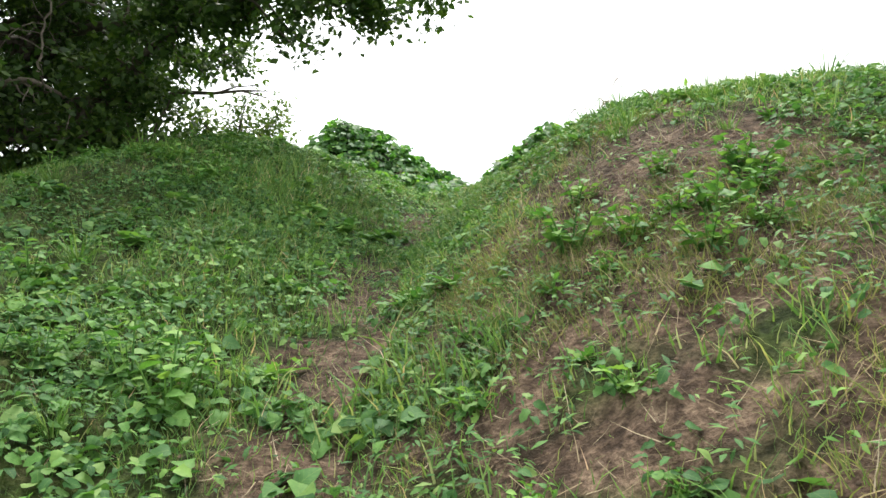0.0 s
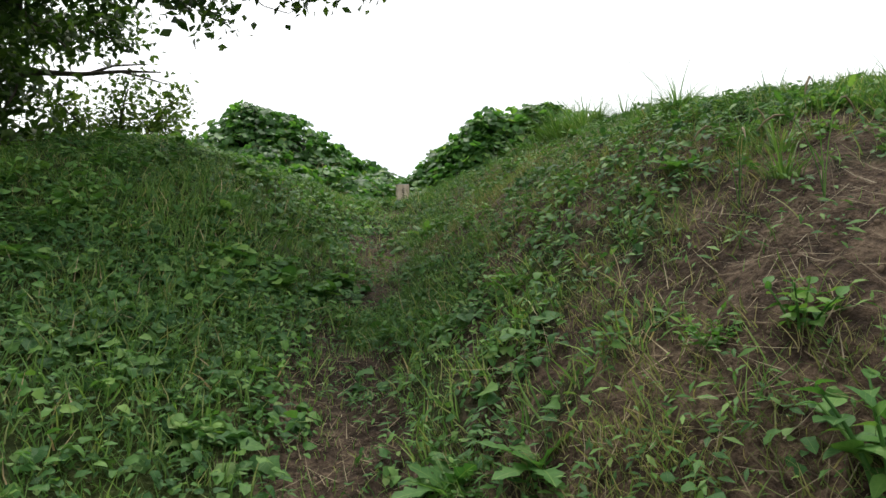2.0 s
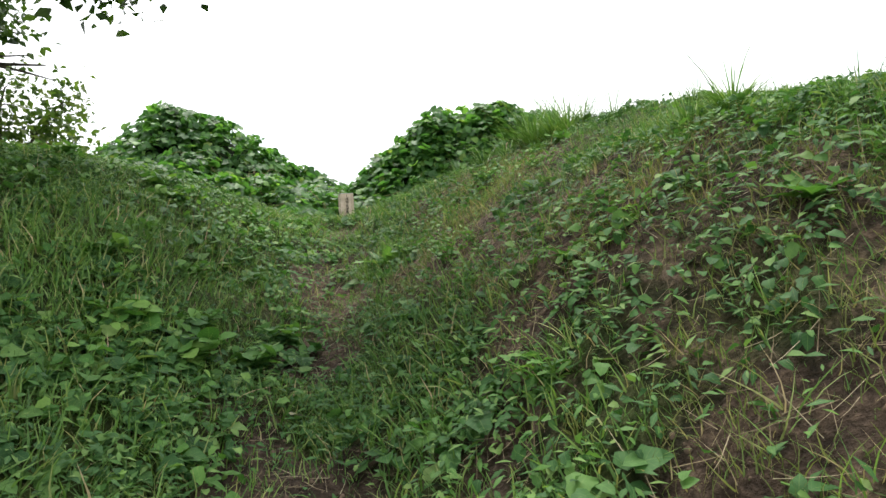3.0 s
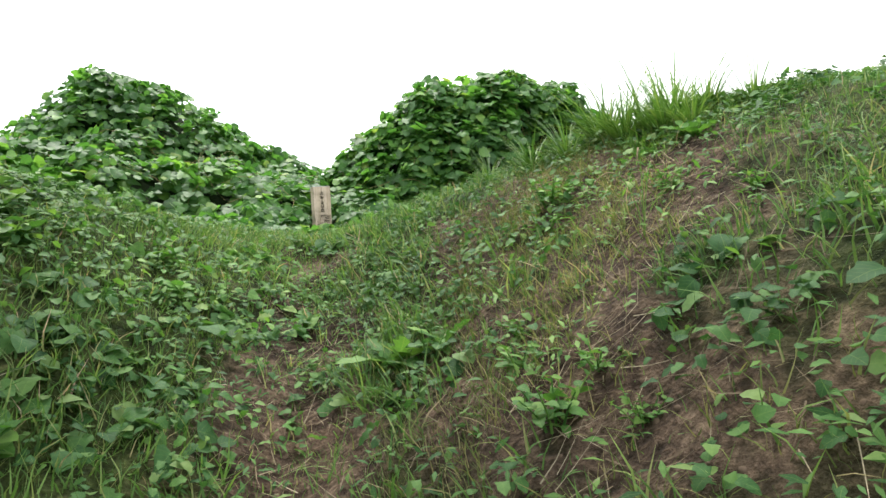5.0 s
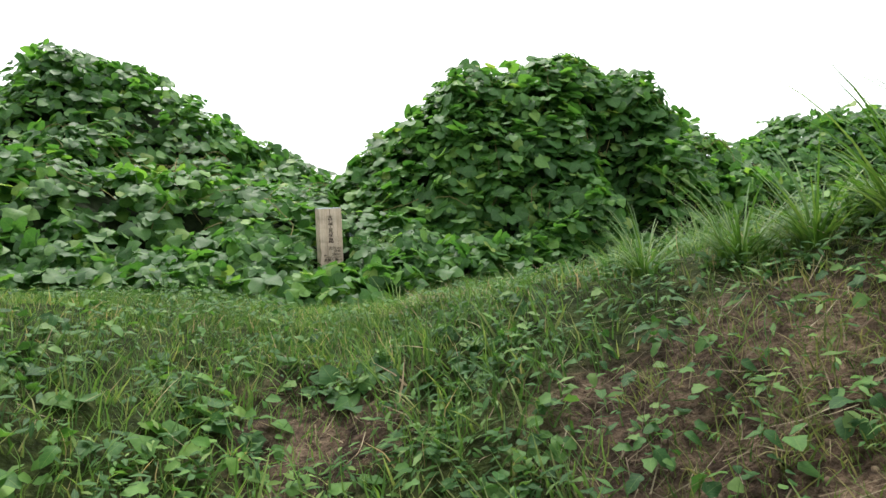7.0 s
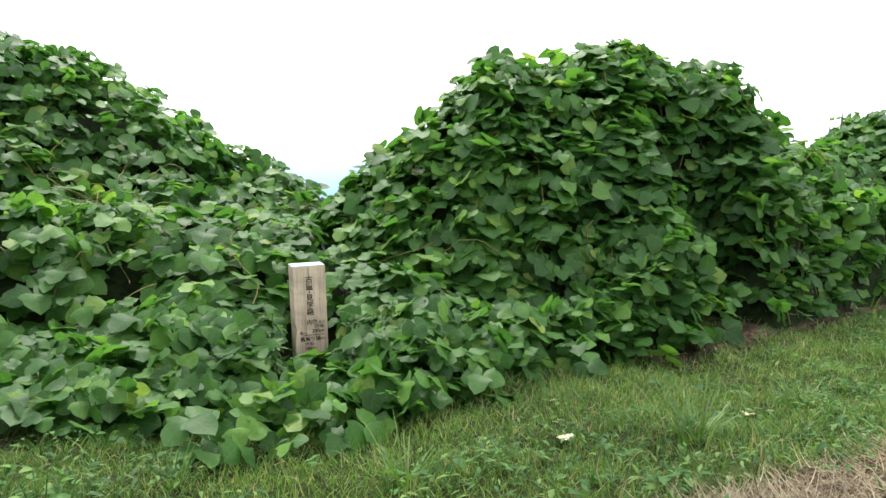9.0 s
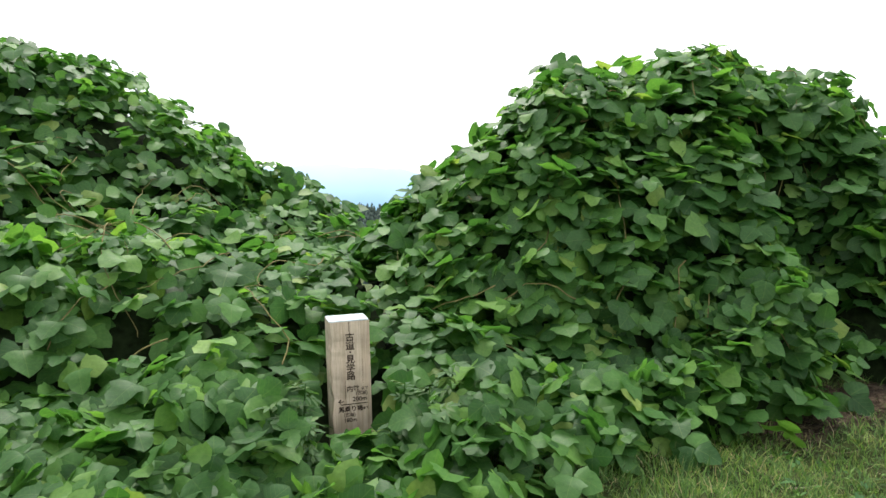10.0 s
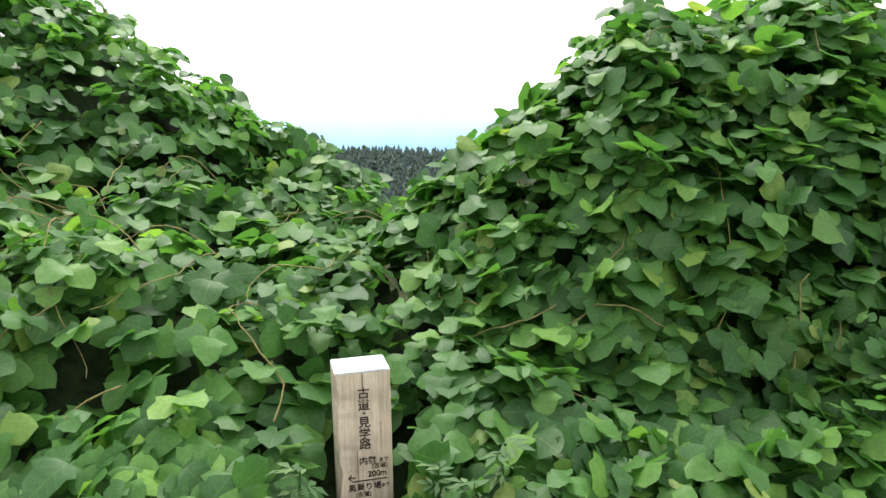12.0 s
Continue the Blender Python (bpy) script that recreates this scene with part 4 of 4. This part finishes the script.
plant(fallen_leaf(), [(-0.48, 5.38, 30, 0.08), (1.3, 10.6, 100, 0.12), (0.25, 7.6, 10, 0.07), (-0.9, 6.6, 220, 0.07), (1.5, 5.0, 300, 0.09), (2.2, 10.75, 40, 0.1)])
plant(tuft("tuft of long arching grass on the bank's crest", 150, 0.6, 0.009, 0.9), [(1.58, 7.5, 0, 0.85), (1.52, 7.75, 70, 0.9), (1.6, 7.32, 140, 0.6), (1.55, 7.98, 240, 0.9), (1.72, 7.62, 30, 0.8), (1.78, 7.45, 200, 0.55), (1.42, 8.2, 20, 0.7), (1.75, 7.9, 90, 0.85), (1.25, 8.3, 50, 0.6), (2.3, 6.8, 120, 0.45), (2.0, 7.4, 160, 0.55), (1.08, 8.55, 10, 0.5), (1.42, 5.3, 30, 0.4), (1.62, 8.15, 280, 0.7), (1.75, 9.2, 10, 0.45), (1.95, 9.3, 130, 0.5), (1.6, 9.05, 220, 0.42), (1.3, 9.0, 40, 0.35), (1.5, 8.85, 300, 0.4), (1.8, 8.95, 170, 0.4), (2.1, 9.1, 70, 0.45), (1.15, 8.85, 250, 0.35), (1.32, 5.1, 60, 0.62)])
plant(tuft("low yellowish grass tuft at the track's edge", 80, 0.3, 0.014, 0.6), [(1.75, 10.45, 0, 1.0)] + strewn(26, -3, 3.5, 2, 11.2, 0.6, 1.1, lambda x, y: True) + strewn(26, 1.0, 3.0, 3.0, 6.2, 0.5, 0.85, lambda x, y: x > 0.9 + 0.12 * (y - 3)))


# ---- the tree that leans over the left bank ----
SMALL = (np.array([(0, -0.05, 0), (0, 0.05, 0), (0.45, -0.33, 0.05), (0.45, 0.33, 0.05), (1.0, -0.04, -0.12), (1.0, 0.04, -0.12)]), np.array([(0, 2, 3, 1), (2, 4, 5, 3)]), np.zeros((6, 2)))


def limb(start, way, length, radius, bend, drop=0.0, steps=9):
    p, d, pts = np.array(start, float), unit(np.array(way, float)), []
    for i in range(steps):
        pts.append(p.copy())
        d = unit(d + bend * RNG.normal(size=3) + np.array((0, 0, -drop)))
        p = p + d * length / (steps - 1)
    return np.array(pts), np.linspace(radius, radius * 0.35, steps)


def leafy_tree(name, label, x, y, limbs, leaves, leaf, reach, material, trunk_h, trunk_r, group="", bent=()):
    """A tapered trunk with limbs and twigs; leaves hang in clusters round the twigs' ends."""
    z = float(ground_z(x, y)) - 0.15
    thing = tagged(new(name), label, "tree", group)
    thing.matrix_basis = pose(x, y, z)
    tr_pts, tr_r = limb((0, 0, 0), (0.08, -0.05, 1), trunk_h, trunk_r, 0.05)
    trunk = new("trunk", mesh_of("trunk", *tube(tr_pts, tr_r, 12)[:2], M_BARK))
    trunk.parent = thing
    ends = []
    for h, way, length, radius, drop in limbs:
        start = tr_pts[min(int(h / trunk_h * 8), 8)]
        pts, rad = limb(start, way, length, radius, 0.12 if length < 6 else 0.012, drop, 12)
        shapes = [tube(pts, rad, 8)]
        for i in range(3, 12):
            for _ in range(3):
                tw, tr = limb(pts[i], unit(np.array(way, float)) * 0.5 + RNG.normal(size=3) * np.array((1, 1, 0.6)), min(length, 4.0) * RNG.uniform(0.14, 0.3), rad[i] * 0.45, 0.2, 0.03, 6)
                shapes.append(tube(tw, tr, 5))
                ends += [tw[3], tw[4], tw[5]]
        ob = new("limb", mesh_of("limb", *joined(shapes)[:2], M_BARK))
        ob.parent = thing
    for bark, r0, r1, *knots in bent:
        knots = np.array(knots) - np.array((x, y, z))
        u = np.linspace(0, len(knots) - 1, 14)
        pts = np.stack([soft_line(u, np.arange(len(knots)), knots[:, c], 0.25) for c in range(3)], -1) + 0.02 * RNG.normal(size=(14, 3))
        rad = np.linspace(r0, r1, 14)
        shapes = [tube(pts, rad, 8)]
        for i in range(4, 14):
            for _ in range(3 if bark is M_BARK else 1):
                tw, tr = limb(pts[i], RNG.normal(size=3) * np.array((1, 1, 0.8)), RNG.uniform(0.3, 0.8), max(rad[i] * 0.4, 0.006), 0.2, 0.03, 6)
                shapes.append(tube(tw, tr, 5))
                ends += [tw[3], tw[4], tw[5]] if bark is M_BARK else []
        ob = new("limb", mesh_of("limb", *joined(shapes)[:2], bark))
        ob.parent = thing
    ends = np.array(ends)
    at = ends[RNG.integers(0, len(ends), leaves)] + RNG.normal(size=(leaves, 3)) * np.array(reach)
    turn = frames_of(RNG.normal(size=(leaves, 3)) + np.array((0, 0, 0.9)), RNG.normal(size=(leaves, 3)) + np.array((0, 0, -0.4)))
    crown = tagged(new("crown", scatter("crown", SMALL, at, turn, RNG.uniform(0.6, 1.2, leaves) * leaf, material)), kind="stuff")
    crown.parent = thing
    return thing


RNG = np.random.default_rng(11)
# limbs heading towards -y are largely unseen, added to shade the left bank
leafy_tree("spreading_tree", "dark broadleaf tree spreading low limbs over the bank", -6.7, 9.4,
           [(1.0, (1, -0.05, 0.02), 2.9, 0.15, 0.0), (1.4, (1, 0.1, 0.16), 2.9, 0.13, 0.0), (1.9, (1, -0.1, 0.2), 3.0, 0.13, 0.0), (2.4, (1, 0.1, 0.35), 3.2, 0.13, 0.0), (2.8, (0.9, 0.35, 0.5), 3.2, 0.12, 0.0),
            (3.2, (0.9, -0.1, 0.6), 3.4, 0.13, 0.0), (1.8, (0.15, -1, 0.25), 3.6, 0.13, 0.0), (2.6, (0.2, -1, 0.5), 4.6, 0.12, 0.0), (3.6, (0.2, -0.5, 1), 3.6, 0.12, 0.0), (3.4, (-0.8, 0.3, 0.8), 3.4, 0.12, 0.0),
            (2.6, (0.1, 1, 0.5), 3.4, 0.12, 0.0), (3.6, (0.7, -0.6, 0.8), 3.6, 0.12, 0.0), (3.6, (0.5, -0.8, 0.7), 3.8, 0.12, 0.0), (4.2, (0.8, -0.5, 0.6), 3.4, 0.12, 0.0), (3.4, (0.3, -1, 0.6), 4.4, 0.12, 0.0),
            (3.4, (0.75, -0.9, 0.35), 5.2, 0.12, 0.0), (3.4, (0.9, -0.75, 0.38), 5.0, 0.12, 0.0), (4.0, (0.8, -0.9, 0.3), 5.4, 0.12, 0.0), (3.4, (0.72, -0.95, 0.34), 5.9, 0.12, 0.0), (4.0, (0.6, -1, 0.25), 5.9, 0.12, 0.0), (4.0, (0.85, -0.95, 0.3), 5.9, 0.12, 0.0), (2.4, (1, -0.33, 0.05), 7.3, 0.08, 0.0),
            # these last limbs stay mostly out of view and block sky light
            (2.4, (-0.05, -1, 0.12), 6.2, 0.13, 0.0), (3.0, (0.12, -1, 0.18), 6.6, 0.13, 0.0), (3.4, (-0.3, -1, 0.2), 6.0, 0.12, 0.0), (2.8, (-0.5, -0.8, 0.15), 5.0, 0.12, 0.0), (3.8, (0.0, -1, 0.35), 6.4, 0.12, 0.0),
            (3.6, (0.5, -1, 0.24), 7.5, 0.13, 0.0), (3.8, (0.62, -1, 0.27), 7.0, 0.12, 0.0), (3.4, (0.35, -1, 0.24), 7.6, 0.13, 0.0), (4.2, (0.75, -1, 0.32), 7.0, 0.12, 0.0), (4.2, (0.5, -1, 0.36), 8.0, 0.12, 0.0),
            (1.3, (0.02, -1, 0.03), 6.5, 0.13, 0.0), (1.7, (0.16, -1, 0.04), 6.3, 0.13, 0.0), (1.1, (0.3, -0.9, 0.02), 4.6, 0.12, 0.0), (2.1, (0.3, -1, 0.08), 6.2, 0.12, 0.0), (2.2, (-0.2, -1, 0.06), 6.5, 0.12, 0.0)], 150000, 0.1, (0.15, 0.15, 0.12), M_TREE, 4.6, 0.24, "",
           [(M_BARK, 0.15, 0.03, (-6.7, 9.4, 2.7), (-5.4, 8.2, 2.78), (-4.5, 8.0, 2.84), (-3.5, 7.9, 2.7), (-2.6, 7.9, 2.64)), (M_BARK, 0.09, 0.03, (-4.25, 8.0, 2.8), (-4.2, 7.9, 3.1), (-3.75, 7.9, 3.5), (-3.0, 7.9, 4.1), (-2.6, 7.8, 4.4)),
            (M_TWIG, 0.04, 0.03, (-5.9, 8.6, 3.2), (-5.2, 7.7, 3.3), (-4.65, 7.6, 3.36), (-4.2, 7.8, 3.1)), (M_TWIG, 0.018, 0.01, (-4.55, 7.6, 3.3), (-4.5, 7.6, 3.8), (-4.45, 7.6, 4.4)),
            (M_BARK, 0.07, 0.015, (-3.0, 7.9, 4.1), (-2.4, 7.5, 4.2), (-1.7, 7.2, 4.35), (-1.0, 7.0, 4.35), (-0.4, 6.9, 4.35))])
leafy_tree("shrub", "light green shrub at the edge of the bank", -2.75, 9.1, [(0.2, (0.5, -0.2, 0.9), 0.9, 0.02, 0.0), (0.2, (-0.6, 0.1, 0.8), 0.9, 0.02, 0.0), (0.3, (0.1, -0.5, 1), 0.8, 0.02, 0.0), (0.15, (0.9, 0.1, 0.6), 0.8, 0.015, 0.0)], 2600, 0.06, (0.1, 0.1, 0.1), M_SHRUB, 0.8, 0.03)
RNG = np.random.default_rng(5)
leafy_tree("spreading_tree", "small round broadleaf tree far beyond the bank", 34.5, 35.9, [(14, (1, 0, 0.9), 1.8, 0.08, 0), (14, (-1, 0.2, 0.9), 1.8, 0.08, 0), (15.6, (0.2, -1, 1), 1.6, 0.08, 0), (15.6, (0.6, 0.5, 1), 1.8, 0.08, 0), (15.6, (-0.5, 0, 1), 1.8, 0.08, 0)], 1500, 0.3, (0.22, 0.22, 0.25), M_TREE, 17.0, 0.2)

# dead twig reaching out of the crown
tw = [tube([(-0.9, 0.3, 0.02), (-0.4, 0.1, 0.04), (0, 0, 0), (0.4, -0.05, 0.02), (0.75, -0.1, 0.0)], [0.035, 0.03, 0.022, 0.015, 0.006], 6),
      tube([(0.05, 0, 0.0), (0.3, -0.02, 0.08), (0.62, -0.05, 0.09)], [0.016, 0.011, 0.004], 6), tube([(0.35, -0.05, 0.02), (0.6, -0.1, -0.05), (0.82, -0.1, -0.12)], [0.012, 0.009, 0.003], 6)]
twig = new("dead_branch", mesh_of("dead_branch", *joined(tw)[:2], M_BARK))
twig.matrix_basis = pose(-2.9, 8.55, 3.44, 0, 0, 0)
tagged(twig, "bare dead forked branch among the leaves", "branch")

# thin bare twigs hanging against the sky
hang = tagged(new("bare_twig"), "thin bare twigs hanging below the branch", "twig")
hang.matrix_basis = pose(-1.75, 7.0, 4.2)
for pts in (((0, 0, 0), (0.25, 0, -0.22), (0.5, 0, -0.45), (0.72, 0.02, -0.62), (0.9, 0.05, -0.66), (1.02, 0.05, -0.6)),
            ((0.2, 0, -0.18), (0.45, -0.03, -0.26), (0.7, -0.05, -0.3), (0.95, -0.05, -0.22)),
            ((0.5, 0, -0.45), (0.62, 0.03, -0.47), (0.85, 0.05, -0.44), (1.0, 0.06, -0.36))):
    tg = new("shoot", mesh_of("shoot", *tube(pts, np.linspace(0.007, 0.002, len(pts)), 5)[:2], M_BARK))
    tg.parent = hang

# reeds in the shade behind the bank
plant(tuft("dark clump of tall reeds in the tree's shade", 120, 1.1, 0.012, 0.6, M_TALL, "reed_clump"), [(-4.6, 8.9, 0, 1.0), (-5.2, 8.2, 50, 0.9), (-3.9, 9.3, 120, 0.9), (-5.9, 8.9, 10, 1.1), (-3.3, 9.6, 200, 0.8)])


# ---- distance ----
def conifer_shape(tiers=6):
    v, f = [], []
    for t in range(tiers):
        z0, z1, r = t / tiers * 0.92, min(1, t / tiers * 0.92 + 0.3), 0.29 * (1 - t / tiers) + 0.03
        k = len(v)
        for j in range(7):
            a = j * 2 * math.pi / 7 + t
            rr = r * (0.75 + 0.5 * ((j * 5 + t * 3) % 7) / 7)
            v.append((rr * math.cos(a), rr * math.sin(a), z0 - 0.03 * (j % 2)))
        v.append((0, 0, z1))
        f += [(k + j, k + (j + 1) % 7, k + 7) for j in range(7)]
    return np.array(v), np.array(f), np.zeros((len(v), 2))


CONE = conifer_shape(3)
fb, fr = np.radians(RNG.uniform(-25, 48, 8500)), RNG.uniform(230, 430, 8500)
fx, fy = 0.3 + fr * np.sin(fb), 10 + fr * np.cos(fb)
fz = -31 + (fr - 230) / 200 * 21 + 4 * waves(fx, fy, 61, 0.02)
upright = np.tile(np.eye(3), (8500, 1, 1))
fs = RNG.uniform(4, 7, 8500)
forest = new("forest", scatter("forest", CONE, np.stack([fx, fy, fz], -1), upright, np.stack([fs, fs, fs], 1), M_CONIFER))
tagged(forest, "dark wooded ridge of conifers across the valley", "forest", kind="stuff")

for i in range(10):
    b, dist, top = radians(43.6 + 0.75 * i), 72 + 3 * (i % 3), 7.5 + 0.9 * ((i * 7) % 4) / 2
    x, y = 0.2 + dist * math.sin(b), 8.4 + dist * math.cos(b)
    tree = tagged(new("conifer"), "dark pointed conifer beyond the kudzu bank", "conifer tree", "conifers beyond the bank")
    base = float(ground_z(x, y))
    tree.matrix_basis = pose(x, y, base)
    h = top - base
    crown = new("crown", scatter("crown", conifer_shape(16), np.array([[0, 0, 1.0]]), np.eye(3)[None], np.array([[h * 0.3, h * 0.3, h - 1]]), M_CONIFER))
    crown.parent = tree
    trunk = new("trunk", mesh_of("trunk", *tube([(0, 0, -0.3), (0, 0, 2), (0, 0, h * 0.7)], [0.3, 0.25, 0.08], 7)[:2], M_BARK))
    trunk.parent = tree


def range_mesh(name, label, far, low, heights, b0, b1, material):
    b = np.radians(np.linspace(b0, b1, 160))
    h = heights(np.degrees(b))
    rows = []
    for k, s in enumerate(np.linspace(0, 1, 8)):
        r = far + 500 * s
        rows.append(np.stack([r * np.sin(b), r * np.cos(b), low + (h - low) * s ** 0.8 + 0 * b], -1))
    v = np.stack(rows, 0)
    a, c = np.meshgrid(np.arange(7), np.arange(159), indexing="ij")
    k = (a * 160 + c).ravel()
    return tagged(new(name, mesh_of(name, v.reshape(-1, 3), np.stack([k, k + 1, k + 161, k + 160], 1), material)), label, "backdrop", kind="structure")


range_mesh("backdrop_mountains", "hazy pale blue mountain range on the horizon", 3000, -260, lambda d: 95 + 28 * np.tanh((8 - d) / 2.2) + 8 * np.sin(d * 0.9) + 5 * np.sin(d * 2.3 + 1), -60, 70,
           haze_material("painted_blue_haze", (0.25, 0.43, 0.60), (0.56, 0.74, 0.90), -90, 120, 1.0))
